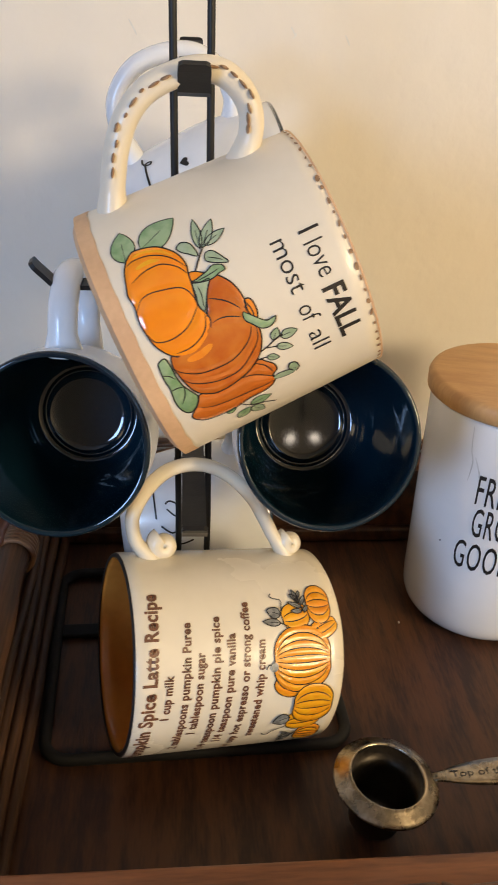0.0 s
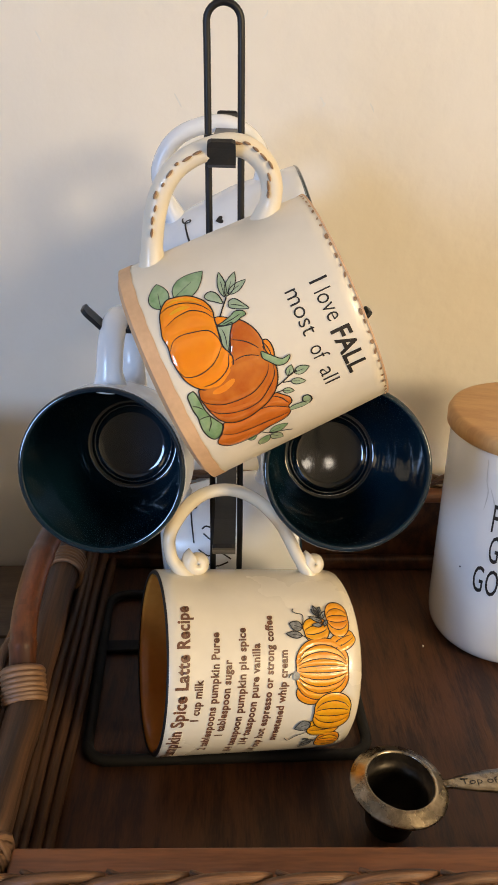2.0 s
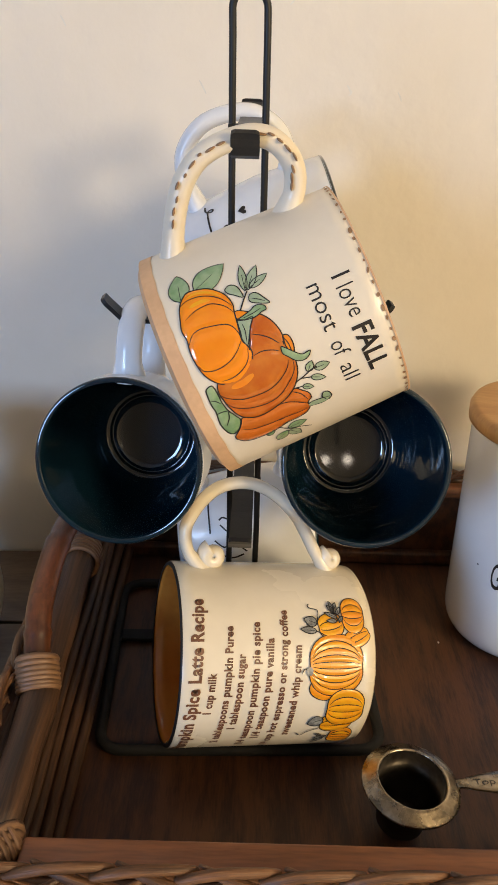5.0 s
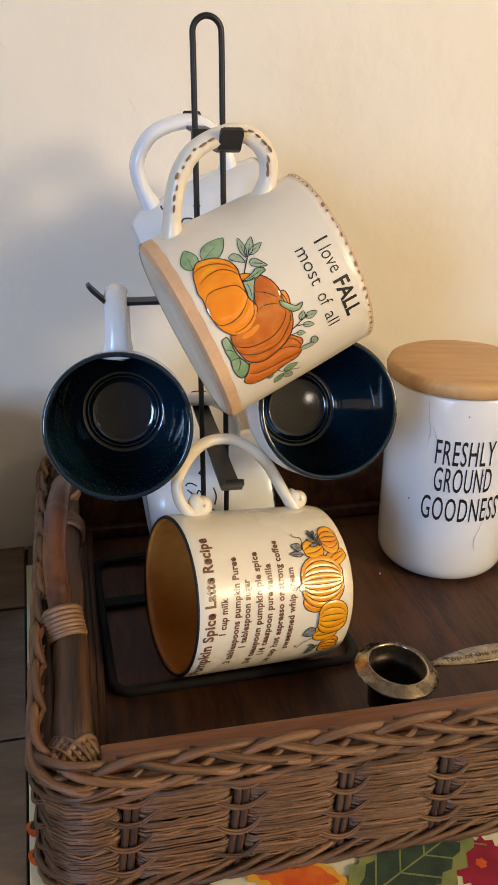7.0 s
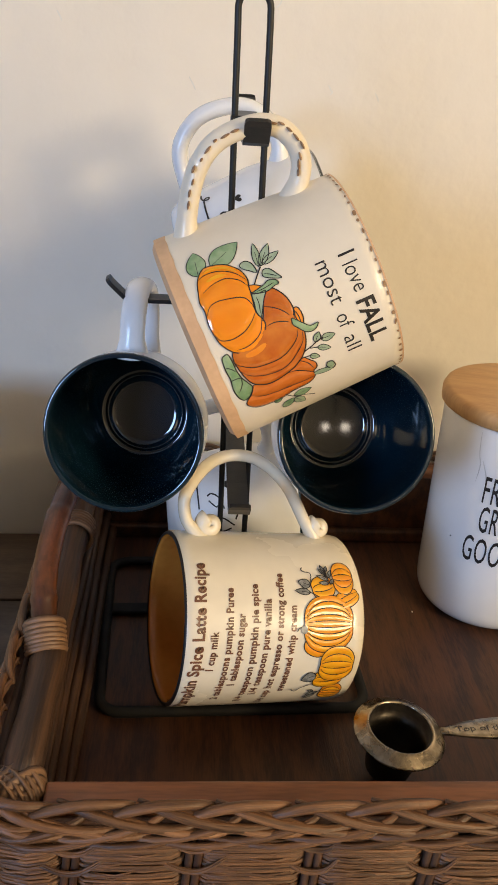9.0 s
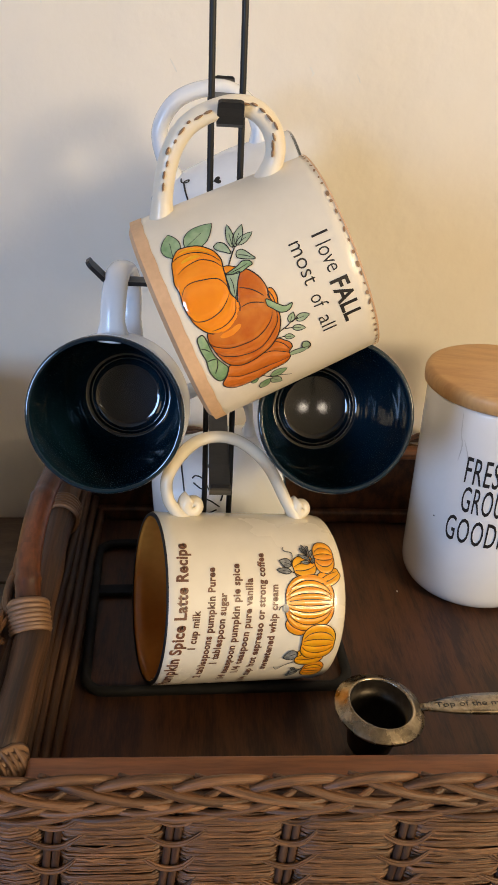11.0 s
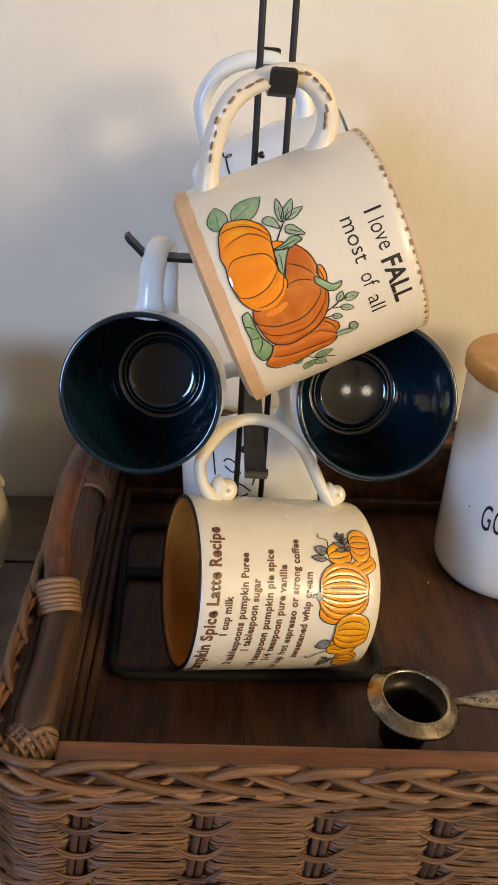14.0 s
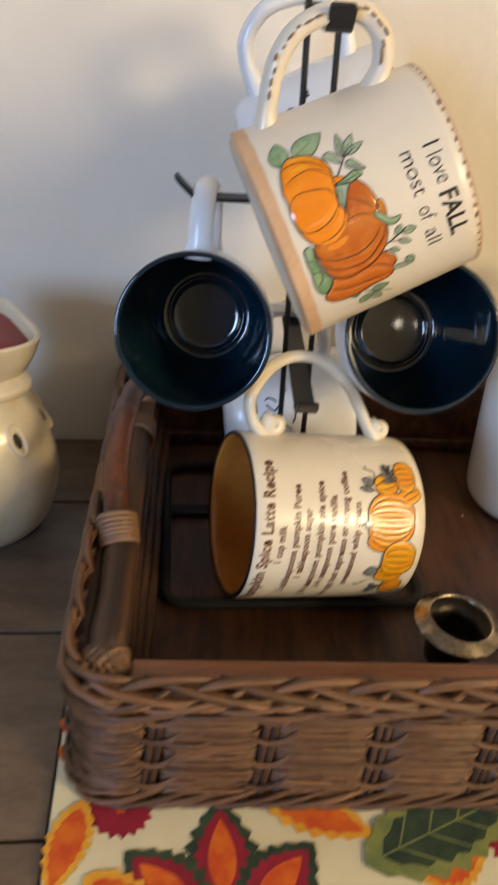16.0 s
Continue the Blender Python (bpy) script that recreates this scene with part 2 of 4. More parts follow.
def lathe(bm, profile, sides=64, close_start=True, close_end=True, power=2.0):
    """Turns (radius, height) pairs about z; a power above 2 gives a squarish plan."""
    rings = []
    for r, z in profile:
        ring = []
        for j in range(sides):
            a = 2 * math.pi * j / sides
            c, s = math.cos(a), math.sin(a)
            k = (abs(c) ** power + abs(s) ** power) ** (-1 / power)
            ring.append(bm.verts.new((r * k * c, r * k * s, z)))
        rings.append(ring)
    for a, b in zip(rings, rings[1:]):
        for j in range(sides):
            bm.faces.new((a[j], a[(j + 1) % sides], b[(j + 1) % sides], b[j]))
    if close_start:
        bm.faces.new(rings[0][::-1])
    if close_end:
        bm.faces.new(rings[-1])
    return bm


def arc_profile(pts, n=6):
    return [(p.x, p.y) for p in smooth_line([(a, b, 0) for a, b in pts], n)]


# ---- flat artwork, bent onto a surface ----
def ellipse(cx, cy, rx, ry, turn=0.0, n=28, power=2.0):
    out = []
    for i in range(n):
        a = 2 * math.pi * i / n
        c, s = math.cos(a), math.sin(a)
        k = (abs(c) ** power + abs(s) ** power) ** (-1 / power)
        x, y = rx * c * k, ry * s * k
        t = radians(turn)
        out.append((cx + x * math.cos(t) - y * math.sin(t), cy + x * math.sin(t) + y * math.cos(t)))
    return out


def leaf_outline(base, tip, width, n=9, bend=0.0, jag=0.0):
    b, t = Vector((*base, 0)), Vector((*tip, 0))
    d = t - b
    side = Vector((-d.y, d.x, 0)).normalized()
    left, right = [], []
    for i in range(n + 1):
        s = i / n
        w = width * 0.5 * math.sin(math.pi * s ** 0.8) ** 0.85 if 0 < s < 1 else 0
        if jag and 0 < s < 1:
            w *= 1 + jag * (1 if i % 2 else -1)
        mid = b + d * s + side * bend * math.sin(math.pi * s)
        left.append(mid + side * w)
        right.append(mid - side * w)
    pts = left + right[-2:0:-1]
    return [(p.x, p.y) for p in pts]


def band(points, width, n=6, taper=False, closed=False):
    """A drawn line as a list of four-sided pieces."""
    pts = [p for p in smooth_line([(*p, 0) for p in points], n, closed)]
    if closed:
        pts.append(pts[0])
    left, right = [], []
    k = len(pts)
    for i, p in enumerate(pts):
        d = (pts[min(i + 1, k - 1)] - pts[max(i - 1, 0)]).normalized()
        s = Vector((-d.y, d.x, 0))
        w = width * 0.5 * ((1 - 0.75 * abs(2 * i / (k - 1) - 1) ** 3) if taper else 1)
        left.append(p + s * w)
        right.append(p - s * w)
    return [[(a.x, a.y), (b.x, b.y), (c.x, c.y), (d.x, d.y)] for a, b, c, d in zip(left, left[1:], right[1:], right)]


def lettering(text, left, right, base, height, slope=0.0, bold=0.0, spacing=1.0):
    """Triangles of one line of built-in lettering that runs from left to right on a base line."""
    cu = bpy.data.curves.new("letters", "FONT")
    cu.body, cu.size, cu.offset, cu.resolution_u, cu.space_character = text, 1.0, bold, 3, spacing
    ob = bpy.data.objects.new("letters", cu)
    scene.collection.objects.link(ob)
    dg = bpy.context.evaluated_depsgraph_get()
    me = bpy.data.meshes.new_from_object(ob.evaluated_get(dg))
    co = [v.co.copy() for v in me.vertices]
    x0, x1 = min(c.x for c in co), max(c.x for c in co)
    me.calc_loop_triangles()
    tris = []
    for t in me.loop_triangles:
        tri = []
        for i in t.vertices:
            u = left + (co[i].x - x0) / (x1 - x0) * (right - left)
            tri.append((u, base + co[i].y * height + slope * u))
        tris.append(tri)
    bpy.data.objects.remove(ob)
    bpy.data.meshes.remove(me)
    bpy.data.curves.remove(cu)
    return tris


def artwork(name, pieces, bend, lift, mat, parent, label="", step=3.0, world_coords=False):
    """Lays flat outlines (in mm) on a surface; bend(u, v, lift) gives the place."""
    bm = bmesh.new()
    for outline in pieces:
        vs = [bm.verts.new((u, v, 0)) for u, v in outline]
        try:
            bm.faces.new(vs)
        except ValueError:
            pass
    bmesh.ops.remove_doubles(bm, verts=bm.verts, dist=0.0005)
    bmesh.ops.triangulate(bm, faces=[f for f in bm.faces if len(f.verts) > 3])
    for _ in range(4):
        long = [e for e in bm.edges if e.calc_length() > step]
        if not long:
            break
        bmesh.ops.subdivide_edges(bm, edges=long, cuts=1)
        bmesh.ops.triangulate(bm, faces=[f for f in bm.faces if len(f.verts) > 3])
    for v in bm.verts:
        v.co = Vector(bend(v.co.x, v.co.y, lift))
    return part(name, bm, mat, parent, label, world_coords=world_coords)


def off_line(x, y, line):
    """Distance of a place from a line through places."""
    best = 1e9
    for (ax, ay), (bx, by) in zip(line, line[1:]):
        dx, dy = bx - ax, by - ay
        t = max(0.0, min(1.0, ((x - ax) * dx + (y - ay) * dy) / (dx * dx + dy * dy + 1e-9)))
        best = min(best, (x - ax - t * dx) ** 2 + (y - ay - t * dy) ** 2)
    return math.sqrt(best)


def puffed(name, outline, furrows, bend, lift, rise, mat, parent, step=1.1, reach=2.4):
    """A glazed shape that swells between its outline and the furrows drawn on it."""
    xs, ys = [p[0] for p in outline], [p[1] for p in outline]
    spots = [Vector(p) for p in outline]
    edge = outline + outline[:1]
    y, odd = min(ys), 0
    while y < max(ys):
        x = min(xs) + odd * step / 2
        while x < max(xs):
            if off_line(x, y, edge) > 0.45 * step:
                spots.append(Vector((x, y)))
            x += step
        y += step * 0.87
        odd = 1 - odd
    done = delaunay_2d_cdt(spots, [], [list(range(len(outline)))], 1, 0.001)
    bm = bmesh.new()
    verts = []
    for p in done[0]:
        d = min([off_line(p.x, p.y, edge)] + [off_line(p.x, p.y, f) for f in furrows])
        k = min(1.0, d / reach)
        verts.append(bm.verts.new(bend(p.x, p.y, lift + rise * k * (2 - k))))
    for f in done[2]:
        bm.faces.new([verts[q] for q in f])
    return part(name, bm, mat, parent)


def round_bend(radius_at):
    """A bend round a mug's axis; u runs round to its right, v up, in mm."""
    def bend(u, v, lift):
        r = radius_at(v * 0.001)
        a = u * 0.001 / r
        return ((r + lift) * math.sin(a), -(r + lift) * math.cos(a), v * 0.001)
    return bend


def axes(base, rim, right):
    """A mug's pose: z from its base to its rim, x as near to right as can be."""
    z = (Vector(rim) - Vector(base)).normalized()
    x = Vector(right)
    x = (x - z * x.dot(z)).normalized()
    y = z.cross(x)
    return Matrix(((x.x, y.x, z.x, base[0]), (x.y, y.y, z.y, base[1]), (x.z, y.z, z.z, base[2]), (0, 0, 0, 1)))


# ---- room ----
def slab(name, lo, hi, mat, label, category, bevel=0.0):
    return tagged(part(name, box(bmesh.new(), lo, hi, bevel), mat, None, smooth=False), label, category, kind="structure")


WALL_Y = 0.178
slab("wall_north", (-2.2, WALL_Y, -0.9), (2.2, WALL_Y + 0.12, 1.6), "wall", "cream plaster wall with faint trowel marks", "wall")
slab("wall_south", (-2.2, -3.1, -0.9), (2.2, -3.0, 1.6), "room", "plain painted wall behind the counter aisle", "wall")
slab("wall_east", (2.1, -3.0, -0.9), (2.2, WALL_Y, 1.6), "room", "plain painted side wall", "wall")
for lo, hi in (((-1.9, -3.0, -0.9), (-1.8, -2.70, 1.6)), ((-1.9, -1.70, -0.9), (-1.8, WALL_Y, 1.6)),
               ((-1.9, -2.70, -0.9), (-1.8, -1.70, 0.22)), ((-1.9, -2.70, 1.28), (-1.8, -1.70, 1.6))):
    slab("wall_west", lo, hi, "room", "painted wall round the added window opening", "wall")
slab("floor", (-2.2, -3.1, -1.0), (2.2, WALL_Y + 0.12, -0.9), "oak", "brown wooden kitchen floor", "floor")
slab("ceiling", (-2.2, -3.1, 1.6), (2.2, WALL_Y + 0.12, 1.7), "room", "plain painted ceiling", "ceiling")
slab("worktop", (-1.3, -0.42, -0.05), (1.3, WALL_Y - 0.001, -0.005), "grout", "grouted bed of the tiled worktop", "worktop")
slab("base_cabinet", (-1.3, -0.40, -0.9), (1.3, WALL_Y - 0.001, -0.051), "cabinet", "brown wooden base cabinet under the worktop", "cabinet")


# short trowel marks in the plaster, their glint painted as pale strokes
wall = bpy.data.objects["wall_north"]
on_wall = lambda u, v, lift: (u * 0.001, WALL_Y - lift, v * 0.001)
for x, z, dx, dz in ((-37, 347, 4.5, -8.0), (55, 347, 2.5, -4.5), (58, 344, -1.5, -3.0), (87, 344, 3.0, -5.5), (-120, 380, 3.0, -6.0), (20, 395, -3.0, -5.0)):
    artwork("trowel_mark", band([(x, z), (x + 0.4 * dx + 0.6, z + 0.5 * dz), (x + dx, z + dz)], 1.0, 4, taper=True), on_wall, 0.0003, "crumb_and_glint", wall)


# ---- wicker tray ----
TRAY = Matrix.Translation((-0.128, -0.166, 0.0)) @ Matrix.Rotation(radians(-2.0), 4, "Z")
TL, TW, TR = 0.47, 0.335, 0.024


def round_plan(s, out=0.0):
    """A place on the tray's rounded outline, s metres along it from the front left corner; out: metres outwards."""
    L, W, r = TL - 2 * TR, TW - 2 * TR, TR
    q = math.pi * r / 2
    s = s % (2 * (L + W) + 4 * q)
    for k, (run, x, y, dx, dy) in enumerate(((L, r, 0, 1, 0), (W, TL, r, 0, 1), (L, TL - r, TW, -1, 0), (W, 0, TW - r, 0, -1))):
        if s <= run:
            return Vector((x + dx * s + dy * out, y + dy * s - dx * out, 0))
        s -= run
        if s <= q:
            cx, cy = ((TL - r, r), (TL - r, TW - r), (r, TW - r), (r, r))[k]
            a = -math.pi / 2 + k * math.pi / 2 + s / r
            return Vector((cx + (r + out) * math.cos(a), cy + (r + out) * math.sin(a), 0))
        s -= q
    return Vector((r, -out, 0))


AROUND = 2 * (TL + TW - 4 * TR) + 2 * math.pi * TR
STAKES = 30
PITCH = AROUND / STAKES
S0 = 0.0145
rng = random.Random(4)
tray = thing("serving_tray", TRAY, "brown woven wicker serving tray with bamboo handles on a tablecloth", "tray")


def weave_line(pts, radius, sides=6, n=4, flat=1.0):
    """A strand given as (along, outwards, height) places."""
    line = [round_plan(p.x, p.y) + Vector((0, 0, p.z)) for p in smooth_line(pts, n)]
    return tube(bmesh.new(), line, radius, sides, flat=flat)


# solid board and lining
bm = bmesh.new()
box(bm, (0.012, 0.012, 0.005), (TL - 0.012, TW - 0.012, 0.016), 0.001)
part("base_board", bm, "walnut", tray, "dark stained wooden tray bottom", smooth=False)
for lo, hi in (((0.020, 0.010, 0.0162), (TL - 0.02, 0.015, 0.072)), ((0.020, TW - 0.016, 0.0162), (TL - 0.02, TW - 0.011, 0.072)),
               ((0.010, 0.016, 0.0162), (0.015, TW - 0.017, 0.072)), ((TL - 0.015, 0.016, 0.0162), (TL - 0.01, TW - 0.017, 0.072))):
    part("inner_panel", box(bmesh.new(), lo, hi, 0.001), "walnut", tray, smooth=False)
# rails
part("front_rail", box(bmesh.new(), (0.028, 0.0045, 0.0725), (TL - 0.028, 0.0195, 0.0785), 0.0018), "rail", tray, "flat red-brown rattan rail")
part("back_rail", box(bmesh.new(), (0.028, TW - 0.0195, 0.0725), (TL - 0.028, TW - 0.0045, 0.0785), 0.0018), "rail", tray, "flat red-brown rattan rail")
part("back_ledge", box(bmesh.new(), (0.022, TW - 0.024, 0.0165), (TL - 0.022, TW - 0.0165, 0.027), 0.002), "walnut", tray)
for x in (0.0160, TL - 0.0160):
    pts = [(x + 0.0006 * math.sin(9 * t), 0.018 + t * (TW - 0.036), 0.0765 + 0.0005 * math.cos(7 * t) + 0.006 * max(0.0, 1 - abs(t - 0.68) / 0.4)) for t in (i / 24 for i in range(25))]
    part("rim_rod", tube(bmesh.new(), pts, lambda t: 0.0090 + 0.0006 * math.sin(31 * t), 14), "reed", tray, "grainy brown rim rod")
    sgn = 1 if x < TL / 2 else -1
    for j, (dx, z) in enumerate(((0.0050, 0.056), (0.0068, 0.046), (0.0098, 0.034), (0.0140, 0.024), (-0.0105, 0.072), (-0.0120, 0.063))):
        pts = [(x + sgn * (dx + 0.0005 * math.sin(11 * t + j)), 0.02 + t * (TW - 0.04), z + 0.0012 * math.sin(6 * t + 2 * j)) for t in (i / 12 for i in range(13))]
        part("side_reed", tube(bmesh.new(), pts, (0.0028, 0.0028, 0.0034, 0.0034, 0.0036, 0.0034)[j], 8), "reed", tray)

# fine straws between the stakes
bm = bmesh.new()
for k in range(STAKES):
    a, b = S0 + k * PITCH, S0 + (k + 1) * PITCH
    tilt = rng.uniform(-0.0012, 0.0018)
    for i in range(60):
        z = 0.0100 + i * 0.00098
        j1, j2, j3 = (rng.uniform(-0.0007, 0.0007) for _ in range(3))
        j3 += tilt
        o = rng.uniform(-0.0004, 0.0008)
        w1, w2 = rng.uniform(0.0030, 0.0052), rng.uniform(0.0020, 0.0044)
        pts = [(a + w1 - 0.0025, -0.0060, z + j1), (a + w1, -0.0022, z + j1), (a + w1 + 0.004, 0.0014 + o, z + j1), (a + 0.5 * PITCH, 0.0022 + o, z + j2), (b - w2 - 0.004, 0.0014 + o, z + j3), (b - w2, -0.0022, z + j3), (b - w2 - -0.0025, -0.0060, z + j3)]
        line = [round_plan(p.x, p.y) + Vector((0, 0, p.z)) for p in smooth_line(pts, 2)]
        tube(bm, line, rng.uniform(0.0005, 0.0010), 5)
        if rng.random() < 0.35:
            c = rng.uniform(0.28, 0.72)
            pts = [(a + (c - 0.2) * PITCH, 0.0012, z + j1), (a + c * PITCH, 0.0034, z + j2 + 0.0006), (a + (c + 0.2) * PITCH, 0.0014, z + j3 + 0.0008)]
            line = [round_plan(p.x, p.y) + Vector((0, 0, p.z)) for p in smooth_line(pts, 2)]
            tube(bm, line, rng.uniform(0.0004, 0.0007), 4)
straw = part("straw_filling", bm, "wicker", tray, "fine horizontal woven straws")
straw["kind"] = "stuff"
# added liner that keeps light from passing through the weave
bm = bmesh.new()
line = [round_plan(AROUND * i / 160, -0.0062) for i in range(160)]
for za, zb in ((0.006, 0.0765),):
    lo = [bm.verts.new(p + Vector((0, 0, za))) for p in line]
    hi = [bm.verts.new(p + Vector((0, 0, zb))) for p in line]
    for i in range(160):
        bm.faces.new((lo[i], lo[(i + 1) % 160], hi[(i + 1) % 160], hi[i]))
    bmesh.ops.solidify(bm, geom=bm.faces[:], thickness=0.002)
part("weave_core", bm, "wicker_stake_and_gap", tray)
# added dark sheet, its colour stands for shade between the straws
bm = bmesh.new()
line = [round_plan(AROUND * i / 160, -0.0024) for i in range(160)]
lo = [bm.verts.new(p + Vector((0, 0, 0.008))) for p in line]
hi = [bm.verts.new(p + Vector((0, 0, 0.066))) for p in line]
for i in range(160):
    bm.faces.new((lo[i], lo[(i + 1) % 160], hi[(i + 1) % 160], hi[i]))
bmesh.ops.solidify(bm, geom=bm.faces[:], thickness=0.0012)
part("weave_backing", bm, "wicker_stake_and_gap", tray)
# added dark filler, shade tone in the gaps of the braid
part("braid_core", tube(bmesh.new(), [round_plan(AROUND * i / 160, -0.0016) + Vector((0, 0, 0.0715)) for i in range(160)], 0.0038, 8, closed=True, up=(0, 0, 1)), "wicker_stake_and_gap", tray)
for k in range(STAKES):
    s = S0 + k * PITCH
    lean = 0.0028 + rng.uniform(-0.0010, 0.0010)
    for d in (-0.0019, 0.0020):
        part("stake", weave_line([(s + d - lean, 0.0002, 0.006), (s + d, 0.0012, 0.035), (s + d + lean, 0.0002, 0.070)], 0.0019), "wicker_stake_and_gap", tray)
    for z in (0.0195, 0.0350, 0.0500, 0.0625):
        w = rng.uniform(0.0115, 0.0150)
        z += rng.uniform(-0.0012, 0.0012)
        q = s + lean * (z - 0.035) / 0.035
        for dz, r in ((0.0, 0.0012), (0.0016, 0.0007)):
            pts = [(q - w, 0.0012, z + dz + 0.0030), (q - 0.006, 0.0034, z + dz + 0.0002), (q, 0.0040, z + dz - 0.0010), (q + 0.006, 0.0040, z + dz + 0.0006), (q + w, 0.0022, z + dz + 0.0056)]
            part("cross_strand", weave_line(pts, lambda t, r=r: r * (1 - 0.5 * abs(2 * t - 1) ** 3), 6, 3, 0.8), "wicker", tray)
n = round(AROUND / 0.0327)
thin = lambda r: (lambda t: r * (1 - 0.6 * abs(2 * t - 1) ** 3))
for i in range(n):
    s = AROUND * i / n + rng.uniform(-0.0015, 0.0015)
    e = rng.uniform(-0.0006, 0.0006)
    rows = (([(0, 0.0035, 0.0740), (0.008, 0.0054, 0.0772), (0.020, 0.0056, 0.0793), (0.034, 0.0040, 0.0788), (0.044, 0.0, 0.0762)], 0.0026, 0.0),
            ([(0, 0.001, 0.0785), (0.012, 0.0052, 0.0768), (0.030, 0.0064, 0.0732), (0.048, 0.0050, 0.0706), (0.060, 0.001, 0.0698)], 0.0025, 0.012),
            ([(0, 0.001, 0.0768), (0.014, 0.0048, 0.0740), (0.032, 0.0058, 0.0704), (0.050, 0.0040, 0.0680), (0.060, 0.0, 0.0672)], 0.0022, 0.026),
            ([(0, 0.000, 0.0658), (0.015, 0.0048, 0.0668), (0.032, 0.0060, 0.0694), (0.046, 0.0044, 0.0722), (0.054, 0.0, 0.0738)], 0.0021, 0.004),
            ([(0, 0.000, 0.0632), (0.018, 0.0046, 0.0642), (0.038, 0.0050, 0.0664), (0.054, 0.001, 0.0690)], 0.0018, 0.018))
    for row, r, off in rows:
        part("braid_strand", weave_line([(s + off + a, o - (z - 0.064) * 0.30, z + e + 0.0015 + (z - 0.063) * 0.30) for a, o, z in row], thin(r * 0.93), 8, 4, 0.9), "wicker", tray)
    for off, r in ((0.0, 0.0024), (0.016, 0.0020)):
        row = [(0, -0.002, 0.0040), (0.014, 0.0044, 0.0056), (0.032, 0.0050, 0.0095), (0.050, 0.0010, 0.0135), (0.060, -0.004, 0.0145)]
        part("foot_strand", weave_line([(s + off + a, o, z + e) for a, o, z in row], thin(r * 0.85), 6, 3), "wicker", tray)
# corner knots, wrapped crosswise
for cx, cy in ((0.0170, 0.0175), (TL - 0.0170, 0.0175), (0.0170, TW - 0.0175), (TL - 0.0170, TW - 0.0175)):
    bm = bmesh.new()
    bmesh.ops.create_icosphere(bm, subdivisions=2, radius=0.0088, matrix=Matrix.Translation((cx, cy, 0.0745)) @ Matrix.Diagonal((1.1, 1.1, 0.8, 1)))
    core = part("knot_core", bm, "wicker_stake_and_gap", tray)
    for turn in (45, -45):
        for j in range(7):
            off = (j - 3) * 0.0031
            ax = Matrix.Translation((cx, cy, 0.0745)) @ Matrix.Rotation(radians(turn), 4, "Z")
            h = math.sqrt(max(0.0, 1 - (off / 0.0108) ** 2))
            lift = 0.0008 if (turn > 0) == (j % 2 == 0) else 0.0
            pts = [ax @ Vector(((0.0102 + lift) * h * math.cos(a), off, (0.0082 + lift) * h * math.sin(a))) for a in (radians(-30 + 24 * q) for q in range(11))]
            part("knot_wrap", tube(bmesh.new(), pts, 0.0036, 6, flat=0.32), "binding", core)


# arched bamboo handles with their bindings
def tray_handle(mirror):
    pts = [(-0.1090, -0.066, 0.078), (-0.1118, -0.050, 0.091), (-0.113, -0.030, 0.105), (-0.111, 0.0, 0.115), (-0.107, 0.030, 0.118), (-0.104, 0.050, 0.115), (-0.102, 0.080, 0.100), (-0.102, 0.094, 0.084)]
    inv = TRAY.inverted()
    line = [inv @ p for p in smooth_line(pts, 10)]
    if mirror:
        line = [Vector((TL - p.x, p.y, p.z)) for p in line]
    k = len(line)
    nodes = (0.20, 0.47, 0.75)
    rad = lambda t: 0.0068 + 0.0007 * math.exp(-min(abs(t - q) for q in nodes) ** 2 / 0.00012) - 0.0004 * math.exp(-min(abs(t - q - 0.018) for q in nodes) ** 2 / 0.00012)
    grip = part("handle", tube(bmesh.new(), line, rad, 16), "rattan", tray, "glossy red-brown bamboo handle")
    for c, count in ((0.075, 7), (0.92, 5)):
        for j in range(count):
            i = c * (k - 1) + (j - count / 2) * 1.1
            i0 = max(0, min(k - 2, int(i)))
            p = line[i0].lerp(line[i0 + 1], min(1, max(0, i - i0)))
            tan = (line[i0 + 1] - line[i0]).normalized()
            q = tan.to_track_quat("Z", "Y").to_matrix().to_4x4()
            wob = rng.uniform(-0.04, 0.04)
            fat = 0.0012 if c < 0.5 else 0.0
            ring = [Matrix.Translation(p) @ q @ Vector(((0.0084 + fat) * math.cos(a), (0.0082 + fat) * math.sin(a), 0.0004 * math.sin(a + wob * 9))) for a in (2 * math.pi * m / 22 for m in range(22))]
            part("binding", tube(bmesh.new(), ring, 0.0018, 6, closed=True), "binding", grip)
    # a binding where the handle's inner reed meets the rim
    for j in range(5):
        y = 0.208 + j * 0.0031
        x = TL - 0.0160 if mirror else 0.0160
        ring = [(x + 0.0108 * math.cos(a), y + 0.0006 * math.sin(a), 0.0818 + 0.0108 * math.sin(a)) for a in (2 * math.pi * m / 20 for m in range(20))]
        part("binding", tube(bmesh.new(), ring, 0.0017, 6, closed=True), "binding", tray)


tray_handle(False)
tray_handle(True)

# ---- mug tree ----
TX, TY = -0.0065, 0.030
tree = thing("mug_tree", Matrix.Translation((TX, TY, 0.016)), "black metal mug tree with six hooks on the tray", "mug rack")
lean = lambda z: -0.017 * (z - 0.1)
half = 0.0078
pts = [(-half, 0, 0.004)] + [(-half + lean(z), 0, z) for z in (0.1, 0.2, 0.3, 0.36)]
top = 0.3765
arch = [(lean(top) - half * math.cos(a), 0, top - 0.008 + half * math.sin(a)) for a in (math.pi * i / 12 for i in range(13))]
right = [(half + lean(z), 0, z) for z in (0.36, 0.3, 0.2, 0.1)] + [(half, 0, 0.004)]
